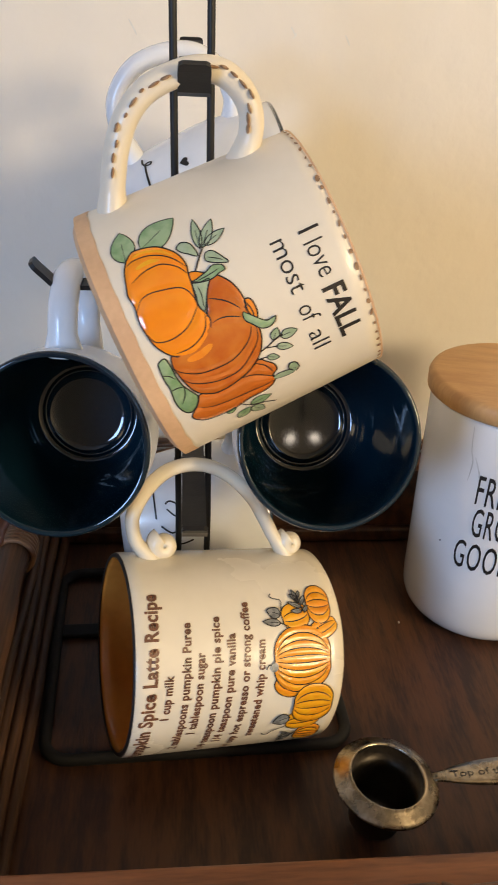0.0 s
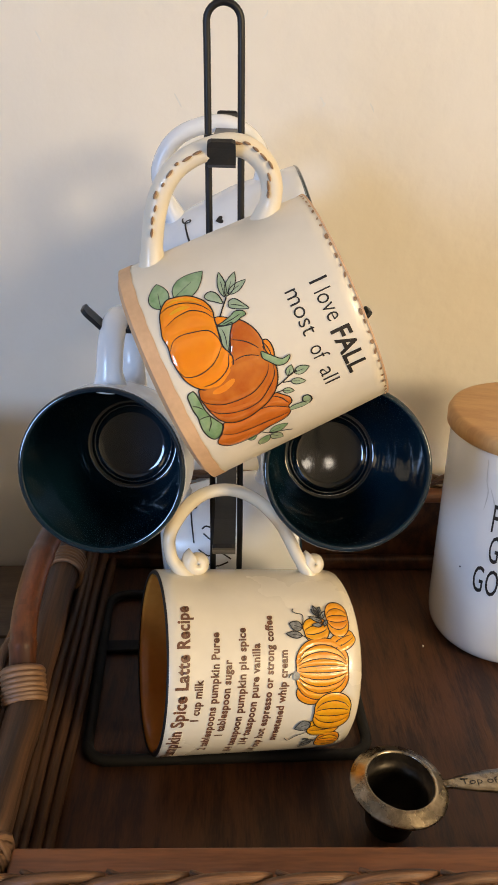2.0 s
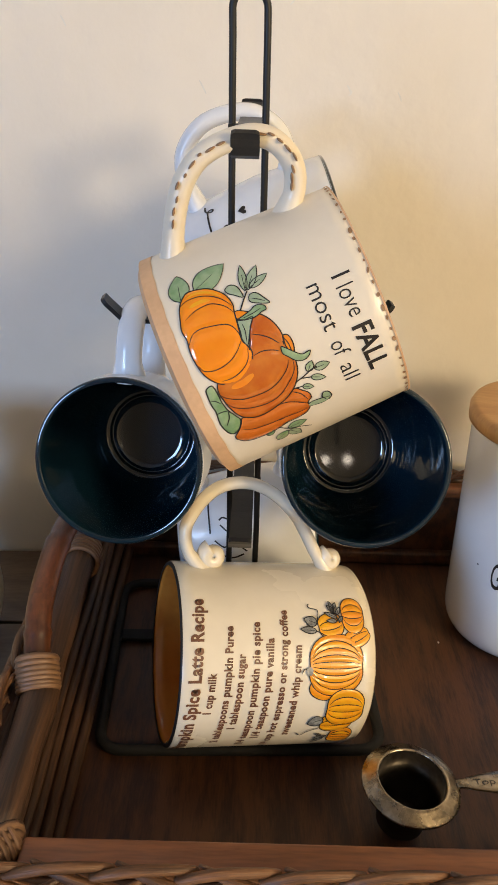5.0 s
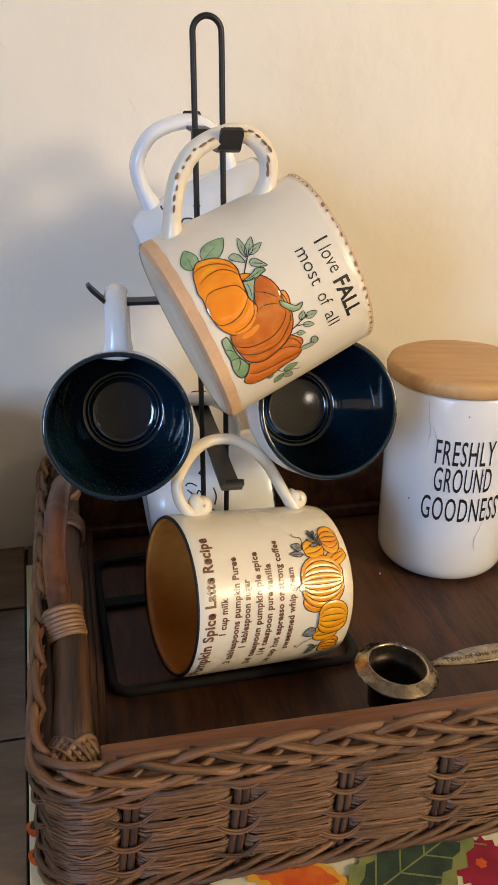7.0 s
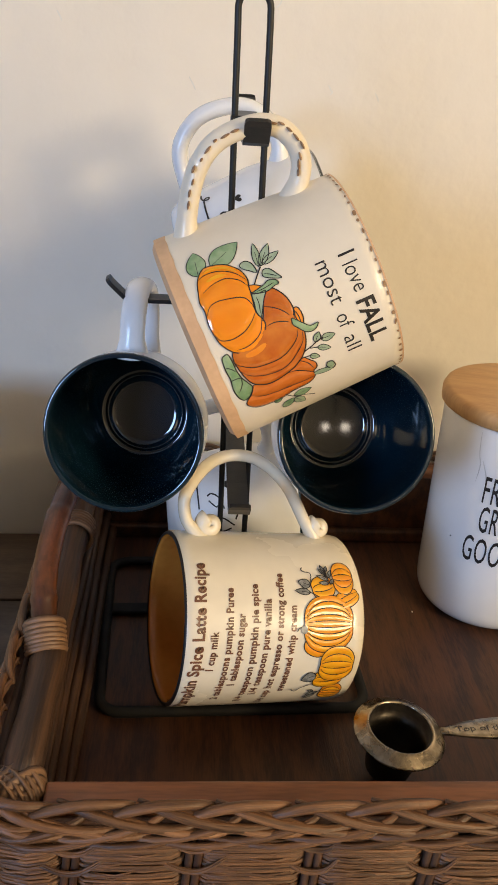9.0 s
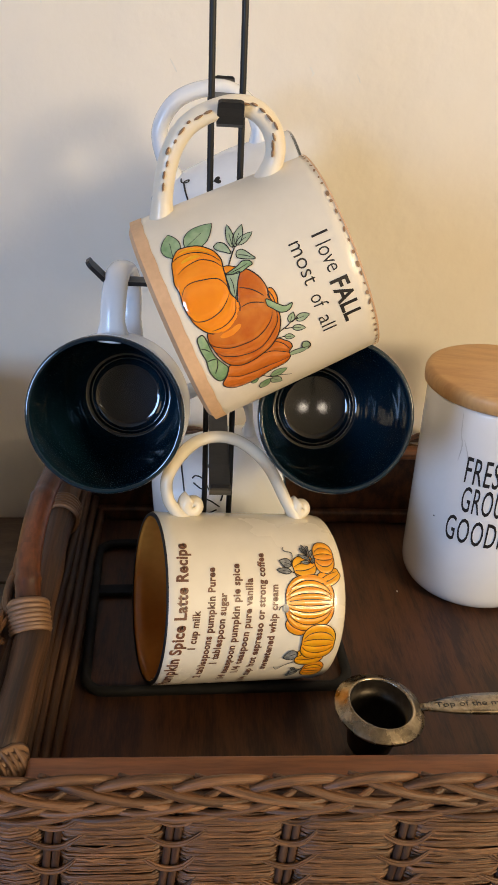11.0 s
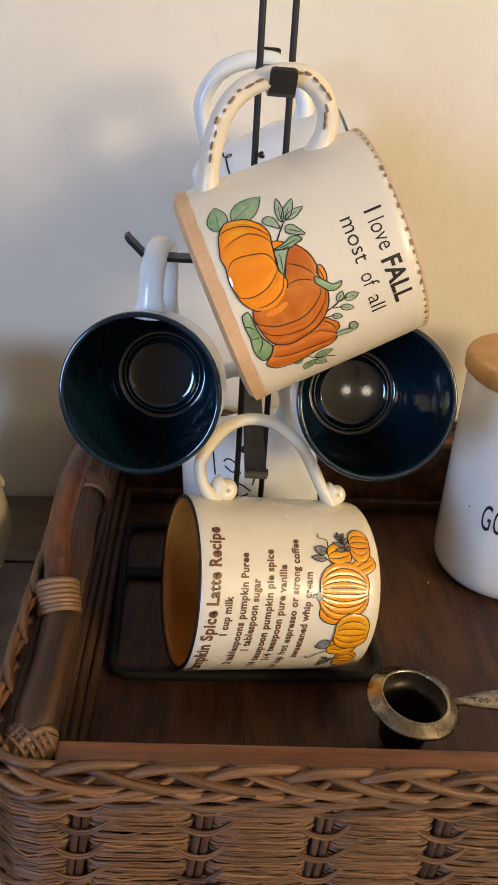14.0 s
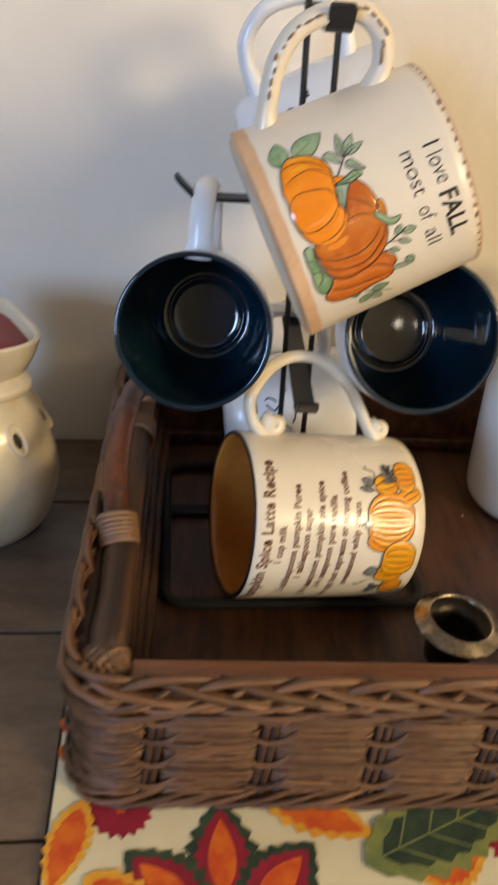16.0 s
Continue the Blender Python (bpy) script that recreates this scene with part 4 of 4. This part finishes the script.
# ivory recipe mug on the lower front hook
def recipe_mug():
    base, rim = (0.0512, -0.0179, 0.0648), (-0.0478, -0.0347, 0.0777)
    m = axes(base, rim, (0, 0.32, 0.947))
    L = 0.1013
    R = 0.0483
    rad = lambda z: R
    mug = thing("recipe_mug", m, "ivory ceramic mug printed with a latte recipe, hanging sideways", "mug")
    mug_body("latte", L, rad, 0.0035, "amber", mug)
    bend = round_bend(rad)
    part("lip_line", lathe(bmesh.new(), [(R - 0.0003, L - 0.0004), (R - 0.0008, L + 0.0006), (R - 0.0024, L + 0.0004)], 72, False, False), "ink", mug, "thin dark line round the lip")
    strap(mug, [(0.045, 0.0845), (0.0500, 0.0895), (0.0560, 0.0942), (0.0652, 0.0962), (0.0723, 0.0947), (0.0816, 0.0893), (0.0890, 0.0818), (0.0926, 0.0731), (0.0930, 0.0632), (0.0905, 0.0545), (0.0850, 0.0454), (0.0760, 0.0360), (0.0665, 0.0296), (0.0572, 0.0240), (0.0500, 0.0190), (0.045, 0.0165)], 1, "latte", 0.0050, 0.0034)
    for v0, rr in ((0.0805, 0.0044), (0.0148, 0.0034)):
        pts = [(0.0535 + rr * (1 - 0.9 * t) * math.cos(9.0 * t + 0.4), 0.0, v0 + rr * (1 - 0.9 * t) * math.sin(9.0 * t + 0.4)) for t in (i / 30 for i in range(31))]
        part("scroll", tube(bmesh.new(), pts, lambda t: 0.0047 - 0.0012 * t, 12, flat=1.3, up=(0, 1, 0)), "latte", mug)
    # recipe: text, start and end along the line, base line there, letter size
    for text, a, b, va, vb, hgt in (("Pumpkin Spice Latte Recipe", -47.5, 44.8, 93.6, 89.9, 8.8), ("1 cup milk", -13.4, 8.1, 85.3, 84.1, 5.6), ("2 tablespoons pumpkin Puree", -37.5, 30.4, 78.1, 75.8, 5.6),
                                    ("1 tablespoon sugar", -24.0, 17.1, 71.7, 69.9, 5.6), ("1/4 teaspoon pumpkin pie spice", -41.5, 32.5, 64.2, 62.2, 5.6), ("1/4 teaspoon pure vanilla", -33.0, 24.6, 58.0, 55.3, 5.6),
                                    ("1/4 cup hot espresso or strong coffee", -45.0, 38.7, 51.0, 47.6, 5.6), ("sweetened whip cream", -30.5, 21.0, 42.9, 41.2, 5.6)):
        slope = (vb - va) / (b - a)
        artwork("lettering", lettering(text, a, b, va - slope * a, hgt, slope, 0.034, 1.06), bend, 0.0003, "brown_ink", mug)
    pumpkin(mug, bend, 30.8, 25.0, 13, 14, 3, ("gold", "gold", "gold"), 0.5, 0.0002, 12)
    pumpkin(mug, bend, 24.3, 12.0, 9.5, 16, 3, ("gold", "gold", "gold"), 0.45, 0.0003, 25)
    pumpkin(mug, bend, 36.2, 12.8, 19, 12.5, 5, ("gold_rust", "gold"), 0.45, 0.0005)
    pumpkin(mug, bend, -33.2, 14.0, 16, 13, 5, ("gold_rust", "gold"), 0.45, 0.0002)
    pumpkin(mug, bend, 0.2, 29.0, 13, 15, 3, ("gold_rust", "gold_rust"), 0.5, 0.0002, -24)
    pumpkin(mug, bend, 11.2, 23.0, 30.5, 29.5, 9, ("gold_rust", "gold"), 0.5, 0.0004)
    pumpkin(mug, bend, -20.8, 19.2, 13.5, 17.5, 3, ("gold", "gold"), 0.5, 0.0004, 8)
    pumpkin(mug, bend, -11.2, 16.2, 21.5, 20.5, 5, ("gold", "gold"), 0.5, 0.0008)
    for a, b, w in (((34.5, 21.2), (37.4, 28.1), 2.2), ((37.9, 22.6), (41.4, 26.3), 2.0), ((35.8, 21.7), (40.5, 19.1), 2.0), ((32.5, 20.6), (35.3, 18.4), 2.0), ((32.8, 21.5), (33.0, 27.2), 2.2), ((37.0, 22.6), (43.8, 24.7), 2.0), ((39.5, 22.6), (43.0, 21.2), 1.8)):
        painted_leaf(mug, bend, a, b, w, "grey_leaf", 0.0010, 0.45)
    for a, b, w in (((31.6, 32.3), (34.1, 39.1), 5.2), ((27.8, 32.8), (28.9, 41.4), 3.4), ((-18.1, 26.4), (-21.2, 34.5), 6.8), ((-31.8, 21.6), (-34.9, 27.9), 2.6), ((-33.7, 22.6), (-40.5, 28.0), 2.4), ((-31.5, 24.5), (-30.0, 28.0), 2.0)):
        painted_leaf(mug, bend, a, b, w, "grey_leaf", 0.0007, 0.5)
    for l in ([(33.2, 32.1), (38.4, 31.2), (39.7, 34.9), (41.1, 36.3), (42.2, 35.4)], [(26, 29), (27.8, 32.8)], [(31.9, 20.0), (36.8, 22.8), (43.8, 24.7)], [(-24.7, 27.8), (-27.5, 33.0), (-30.7, 36.0), (-28.4, 38.3)], [(-30, 20), (-34, 24), (-38, 28.5)], [(8.5, 36.0), (9.5, 39.5), (7.5, 41.0)]):
        artwork("outline", band(l, 0.5), bend, 0.0007, "ink", mug)
    artwork("painted_stem", [ellipse(8.4, 37.0, 2.2, 1.8)], bend, 0.0008, "grey_leaf", mug)


recipe_mug()


# four white mugs with dark blue insides
def white_mug():
    L = 0.0885
    rad = lambda z: 0.0315 + 0.0110 * min(1.0, (z / L) / 0.60) ** 0.75
    mug = thing("white_mug", Matrix.Identity(4), "white ceramic mug with a glossy dark blue inside, hung up", "mug", "white mugs on the mug tree")
    mug_body("white", L, rad, 0.0030, "navy", mug, 0.007, edge=0.1, bead=True)
    part("lip_line", lathe(bmesh.new(), [(rad(L) + 0.0001, L - 0.0014), (rad(L) - 0.0003, L - 0.0001), (rad(L) - 0.0012, L + 0.0005), (rad(L) - 0.0025, L + 0.0001)], 72, False, False), "navy", mug)
    strap(mug, [(0.033, 0.0165), (0.050, 0.0140), (0.064, 0.0170), (0.0745, 0.0290), (0.0770, 0.0440), (0.0735, 0.0590), (0.063, 0.0690), (0.050, 0.0715), (0.039, 0.0690)], -1, "white", 0.0068, 0.0046)
    bend = round_bend(rad)
    hx, hy = -35.3, 40.0
    heart = [(hx + 0.16 * 16 * math.sin(a) ** 3, hy + 0.16 * (13 * math.cos(a) - 5 * math.cos(2 * a) - 2 * math.cos(3 * a) - math.cos(4 * a))) for a in (2 * math.pi * i / 30 for i in range(30))]
    artwork("painted_heart", [heart], bend, 0.0003, "ink", mug)
    for l in ([(-46.5, 20.5), (-43, 20.2), (-41, 21.4), (-40.8, 24), (-42.5, 24.4), (-41.5, 21.6), (-34, 21.0), (-27, 21.2), (-18, 21.5)], [(-26.8, 27.4), (-28.6, 29.5), (-28.0, 32.5), (-26, 35)],
              [(-24, 28), (-20, 33), (-23, 36), (-19, 38)], [(-24, 46), (-18, 47), (-12, 45)], [(-14, 24), (-10, 30), (-13, 36), (-8, 44)], [(-6, 26), (-3, 34), (-6, 42)]):
        artwork("painted_script", band(l, 1.0, 5), bend, 0.0003, "ink", mug)
    return mug


first = white_mug()


def hang(base, rim, up):
    return axes(base, rim, [-c for c in up])


first.matrix_basis = hang((-0.0602, 0.0693, 0.1580), (-0.0717, -0.0146, 0.1811), (0.01, 0.10, 1))
copy_thing(first, hang((0.0549, 0.0612, 0.1536), (0.0516, -0.0212, 0.1855), (-0.10, 0.10, 1)))
copy_thing(first, hang((-0.0395, 0.0880, 0.2485), (0.0447, 0.0880, 0.2760), (-0.3, 0.02, 0.95)))
copy_thing(first, hang((-0.0455, 0.0930, 0.0720), (0.0425, 0.0930, 0.0800), (-0.05, 0.0, 1)))

# ---- canister ----
def canister():
    cx, cy, r = 0.1845, 0.0685, 0.0492
    can = thing("canister", Matrix.Translation((cx, cy, 0.0162)) @ Matrix.Rotation(radians(-16), 4, "Z"), "white marbled ceramic canister with a bamboo lid standing on the tray", "canister")
    prof = arc_profile([(0.030, 0.0), (r - 0.012, 0.0), (r - 0.005, 0.0025), (r - 0.001, 0.009), (r, 0.020)], 4) + [(r + 0.0012 * t, 0.02 + 0.127 * t) for t in (0.2, 0.4, 0.6, 0.8, 1.0)]
    prof += [(r + 0.0005, 0.1485), (r - 0.002, 0.149), (r - 0.004, 0.147), (r - 0.0045, 0.02), (0.02, 0.008)]
    part("body", lathe(bmesh.new(), prof, 96), "marble", can)
    rl = 0.0532
    lid = lathe(bmesh.new(), [(0.030, 0.1494), (rl - 0.002, 0.1494), (rl, 0.1510), (rl + 0.0002, 0.1575), (rl - 0.0012, 0.1605), (rl - 0.004, 0.1612), (0.02, 0.1612)], 96)
    part("lid", lid, "bamboo_lid", can, "round pale bamboo lid")
    part("seal", lathe(bmesh.new(), [(r - 0.0047, 0.141), (r - 0.0044, 0.142), (r - 0.0044, 0.1492), (0.02, 0.1492)], 64), "white", can)
    bend = round_bend(lambda z: r + 0.0012 * max(0, min(1, (z - 0.02) / 0.127)))
    for text, a, b, v in (("FRESHLY", -21.5, 21.0, 99.5), ("GROUND", -20.5, 21.0, 78.5), ("GOODNESS", -27.5, 30.5, 55.0)):
        artwork("lettering", lettering(text, a, b, v, 27.0, 0.0, 0.004, 1.1), bend, 0.0003, "ink", can)
    for l in ([[(-30, 146), (-29, 132), (-27, 124), (-28, 112)], [(-26, 128), (-22, 118), (-21, 110)], [(22, 70), (18, 52), (14, 38), (16, 28)], [(40, 140), (36, 120), (41, 95), (38, 70)]]):
        artwork("vein", band(l, 0.8, 5, taper=True), bend, 0.00025, "vein", can)
    bm = bmesh.new()
    for u, v in ((-2, 137), (-38, 66), (14, 92)):
        bmesh.ops.create_icosphere(bm, subdivisions=1, radius=0.0006, matrix=Matrix.Translation(bend(u, v, 0)))
    part("speck", bm, "ink", can)


canister()

# ---- coffee scoop ----
def scoop():
    m = Matrix.Translation((0.0745, -0.0978, 0.0535)) @ Matrix.Rotation(radians(4), 4, "X") @ Matrix.Rotation(radians(5), 4, "Y")
    sc = thing("coffee_scoop", m, "worn pewter coffee scoop with an engraved handle lying in the tray", "scoop")
    # bowl coloured dark for the shade inside and below the rim
    prof = [(0.0040, -0.0330), (0.0095, -0.0325), (0.0120, -0.0300), (0.0150, -0.0130), (0.0168, -0.0012), (0.0166, 0.0002), (0.0146, -0.0130), (0.0114, -0.0290), (0.0085, -0.0315), (0.002, -0.0318)]
    part("bowl", lathe(bmesh.new(), prof, 64), "pewter_shade", sc, "pewter bowl, coloured dark for the shade in it")
    prof = [(0.0169, -0.0012), (0.0185, -0.0014), (0.0228, -0.0042), (0.0240, -0.0040), (0.0244, -0.0033), (0.0240, -0.0027), (0.0215, -0.0012), (0.0188, 0.0003), (0.0176, 0.0012), (0.0170, 0.0012), (0.0167, 0.0004)]
    part("rim", lathe(bmesh.new(), prof, 64, False, False), "pewter", sc, "broad worn pewter rim")
    bm = bmesh.new()
    rows = []
    for i in range(25):
        t = i / 24
        x = 0.0225 + t * 0.085
        w = 0.0026 + 0.0042 * max(0.0, math.sin(math.pi * min(1, max(0, (t - 0.06) / 0.94)) ** 0.75)) + 0.0018 * t
        z = -0.0030 + 0.003 * math.sin(t * 2.6) + 0.004 * t
        y = 0.0015
        rows.append([bm.verts.new((x, y + f * w, z + g)) for f, g in ((-1, 0.0003), (-0.6, 0.0011), (0.6, 0.0011), (1, 0.0003), (0.7, -0.0012), (-0.7, -0.0012))])
    for a, b in zip(rows, rows[1:]):
        for j in range(6):
            bm.faces.new((a[j], a[(j + 1) % 6], b[(j + 1) % 6], b[j]))
    bm.faces.new(rows[0])
    bm.faces.new(rows[-1][::-1])
    part("handle", bm, "pewter", sc)
    flat = lambda u, v, lift: (u * 0.001, 0.0015 + v * 0.001, -0.0018 + 0.003 * math.sin((u - 22.5) / 85 * 2.6) + 0.004 * (u - 22.5) / 85 + lift)
    artwork("lettering", lettering("Top of the m", 31, 66, -1.7, 5.0, 0.0, 0.0, 1.0), flat, 0.00012, "engrave", sc)


scoop()

# ---- tablecloth ----
cloth = thing("tablecloth", Matrix.Translation((0, 0, 0)), "cream cotton tablecloth printed with autumn leaves under the tray", "tablecloth")
bm = bmesh.new()
box(bm, (-0.1370, -0.400, 0.0006), (0.60, 0.140, 0.0026), 0.0006)
part("fabric", bm, "cloth", cloth, smooth=False)
flat = lambda u, v, lift: (u * 0.001, v * 0.001, 0.0026 + lift)


def jag(cx, cy, r, n, depth, seed, turn=0.0):
    q = random.Random(seed)
    return [(cx + r * (1 - depth * (i % 2) * q.uniform(0.6, 1.2)) * math.cos(2 * math.pi * i / n + turn), cy + r * (1 - depth * (i % 2) * q.uniform(0.6, 1.2)) * math.sin(2 * math.pi * i / n + turn)) for i in range(n)]


layer = [0.0001]


def printed(name, shapes):
    for shape, mt in shapes:
        layer[0] += 0.00003
        artwork(name, [shape], flat, layer[0], mt, cloth, step=40)


def printed_leaf(a, b, w, outer, mid, core, seed):
    ctr = ((a[0] + b[0]) / 2, (a[1] + b[1]) / 2)
    shrink = lambda k: ((ctr[0] + (a[0] - ctr[0]) * k, ctr[1] + (a[1] - ctr[1]) * k), (ctr[0] + (b[0] - ctr[0]) * k, ctr[1] + (b[1] - ctr[1]) * k))
    printed("printed_leaf", [(leaf_outline(a, b, w, 16, jag=0.12), outer), (leaf_outline(*shrink(0.8), w * 0.72, 14, jag=0.10), mid), (leaf_outline(*shrink(0.62), w * 0.38, 12), core)])


def veins(a, b, w, mt):
    d = Vector((b[0] - a[0], b[1] - a[1]))
    s = Vector((-d.y, d.x)).normalized()
    lines = [[a, b]]
    for k in (0.2, 0.38, 0.56, 0.72):
        p = Vector(a) + d * k
        for q in (1, -1):
            e = p + d * 0.16 + s * q * w * 0.36
            lines.append([tuple(p), tuple(e)])
    for l in lines:
        artwork("printed_vein", band(l, 0.9, 2), flat, layer[0] + 0.000015, mt, cloth, step=40)


for cx, cy, r, sd in ((-104, -171, 16, 1), (84, -193, 17, 2), (20, -245, 18, 3), (180, -215, 18, 6)):
    printed("printed_flower", [(jag(cx, cy, r, 34, 0.18, sd), "p_red"), (jag(cx, cy, r * 0.55, 22, 0.3, sd + 9), "p_red"), (jag(cx, cy, r * 0.2, 12, 0.3, sd + 4), "p_orange")])
for tip, root in (((-57, -167), (-57, -225)), ((-101, -193), (-66, -226)), ((-14, -192), (-48, -226))):
    printed_leaf(root, tip, 34, "p_green", "p_red", "p_orange", 1)
for a, b, w in (((-38, -162), (16, -190), 26), ((-122, -166), (-134, -214), 20), ((-118, -204), (-80, -236), 26), ((30, -208), (66, -200), 28), ((118, -180), (160, -205), 26)):
    printed_leaf(a, b, w, "p_yellow", "p_orange", "p_orange", 2)
for a, b, w in (((8, -204), (96, -166), 42), ((-88, -160), (-60, -166), 12), ((100, -225), (160, -250), 34), ((-96, -252), (-40, -262), 26)):
    printed_leaf(a, b, w, "p_olive", "p_green", "p_green", 3)
    veins(a, b, w, "p_olive")
for cx, cy in ((-22, -163), (-134, -122), (-133, -140)):
    printed("printed_acorn", [(ellipse(cx, cy, 4, 6, 30), "p_orange"), (ellipse(cx + 1.5, cy + 3, 4.5, 3, 30), "p_green")])

# ---- wax warmer pot ----
def pot():
    p = thing("wax_warmer", Matrix.Translation((-0.2150, 0.0560, 0.0005)) @ Matrix.Rotation(radians(28), 4, "Z"), "ivory ceramic wax warmer with square mouth and red wax", "wax warmer")
    body = arc_profile([(0.020, 0.0), (0.032, 0.001), (0.046, 0.018), (0.0535, 0.042), (0.0535, 0.062), (0.046, 0.088), (0.037, 0.104), (0.0335, 0.112)], 5)
    part("body", lathe(bmesh.new(), body, 72, True, True, 2.7), "pot", p)
    part("collar", lathe(bmesh.new(), arc_profile([(0.033, 0.1105), (0.039, 0.1125), (0.0405, 0.1175), (0.037, 0.1220), (0.0355, 0.1245)], 4), 72, True, True, 3.4), "pot", p)
    part("dish", lathe(bmesh.new(), arc_profile([(0.034, 0.1240), (0.037, 0.1270), (0.042, 0.1370), (0.0455, 0.1480), (0.0450, 0.1500), (0.0425, 0.1490), (0.036, 0.1370), (0.025, 0.1345)], 4), 72, True, True, 4.2), "pot", p)
    part("wax", lathe(bmesh.new(), [(0.0395, 0.1410), (0.0396, 0.1425), (0.012, 0.1428)], 64, True, True, 4.2), "wax", p, "solid red wax melt")
    for k in range(4):
        for q in (-1, 0, 1):
            m = Matrix.Rotation(radians(90 * k + 24 * q), 4, "Z")
            bm = bmesh.new()
            zc = 0.088 if q else 0.095
            rr = 0.047 if q else 0.0432
            bmesh.ops.create_icosphere(bm, subdivisions=2, radius=1, matrix=m @ Matrix.Translation((rr, 0, zc)) @ Matrix.Rotation(radians(-32), 4, "Y") @ Matrix.Diagonal((0.0022, 0.0030, 0.0066, 1)))
            part("vent_hole", bm, "hole", p)
            pts = [m @ Vector((rr + 0.001 + 0.0006 * math.cos(a), 0.0046 * math.cos(a), zc + 0.0085 * math.sin(a) - 0.0005)) - m @ Vector((0.62 * 0.0085 * math.sin(a), 0, 0)) for a in (2 * math.pi * i / 20 for i in range(20))]
            part("vent_rim", tube(bmesh.new(), pts, 0.0016, 6, closed=True), "pot", p)


pot()

# crumbs on the tray board
for i, (x, y) in enumerate(((0.1265, 0.0478), (0.142, -0.118), (0.118, -0.122), (0.095, -0.128))):
    bm = bmesh.new()
    bmesh.ops.create_icosphere(bm, subdivisions=1, radius=0.0007 if i == 0 else 0.0005, matrix=Matrix.Translation((x, y, 0.0164)) @ Matrix.Diagonal((1, 1.6, 0.6, 1)))
    tagged(part("crumb", bm, "crumb_and_glint" if i == 0 else "hole", None), "tiny crumb lying on the dark tray board", "crumb", "crumbs in the tray")

# ---- added fixtures for the unseen lights, behind the walk ----
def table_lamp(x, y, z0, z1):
    t = thing("table_lamp", Matrix.Translation((x, y, z0)), "black table lamp stem, added out of view on a side table", "lamp")
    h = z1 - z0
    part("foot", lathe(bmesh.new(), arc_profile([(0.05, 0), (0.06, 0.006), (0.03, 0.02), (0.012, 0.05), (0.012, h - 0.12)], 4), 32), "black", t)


side = thing("side_table", Matrix.Translation((1.60, -1.70, -0.9)), "plain wooden side table, added out of view", "table")
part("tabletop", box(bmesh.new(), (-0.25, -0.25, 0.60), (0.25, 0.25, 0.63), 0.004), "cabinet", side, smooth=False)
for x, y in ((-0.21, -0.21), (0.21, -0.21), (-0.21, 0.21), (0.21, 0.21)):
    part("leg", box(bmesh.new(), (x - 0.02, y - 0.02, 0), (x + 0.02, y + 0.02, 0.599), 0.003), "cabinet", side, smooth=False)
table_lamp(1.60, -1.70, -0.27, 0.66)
stand = thing("floor_lamp", Matrix.Translation((0.25, -1.50, -0.9)), "slim black floor lamp, added out of view", "lamp")
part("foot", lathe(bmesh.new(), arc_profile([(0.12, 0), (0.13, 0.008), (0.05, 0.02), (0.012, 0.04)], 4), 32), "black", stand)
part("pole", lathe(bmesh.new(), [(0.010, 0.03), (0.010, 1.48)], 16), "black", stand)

# added window in the side wall, for the unseen cool light
win = tagged(thing("window_1", Matrix.Translation((-1.85, -2.20, 0.75)), "white framed window, added out of view in the side wall", "window"), kind="structure")
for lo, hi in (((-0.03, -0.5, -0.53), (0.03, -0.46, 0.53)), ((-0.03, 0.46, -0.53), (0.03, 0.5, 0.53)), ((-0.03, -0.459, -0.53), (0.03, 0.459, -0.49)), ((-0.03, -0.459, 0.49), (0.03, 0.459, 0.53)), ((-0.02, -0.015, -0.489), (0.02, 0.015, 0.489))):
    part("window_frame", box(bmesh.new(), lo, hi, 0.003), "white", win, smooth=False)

# ---- worktop tiles ----
worktop = bpy.data.objects["worktop"]
bm = bmesh.new()
P = 0.135
box(bm, (-P / 2 + 0.0013, -P / 2 + 0.0013, -0.0048), (P / 2 - 0.0013, P / 2 - 0.0013, 0.0), 0.0008)
bmesh.ops.recalc_face_normals(bm, faces=bm.faces)
tile_mesh = bpy.data.meshes.new("tile")
bm.to_mesh(tile_mesh)
bm.free()
tile_mesh.materials.append(M["tile"])
for ix in range(-5, 6):
    for iy in range(4):
        t = new("tile", tile_mesh)
        t.location = (-0.2045 + ix * P, -0.184 - 0.5 * P + (iy - 0.0) * P, 0.0)
        if iy == 3:
            t.scale.y, t.location.y = 0.66, 0.086 + 0.33 * P + 0.0005
        t.parent = worktop
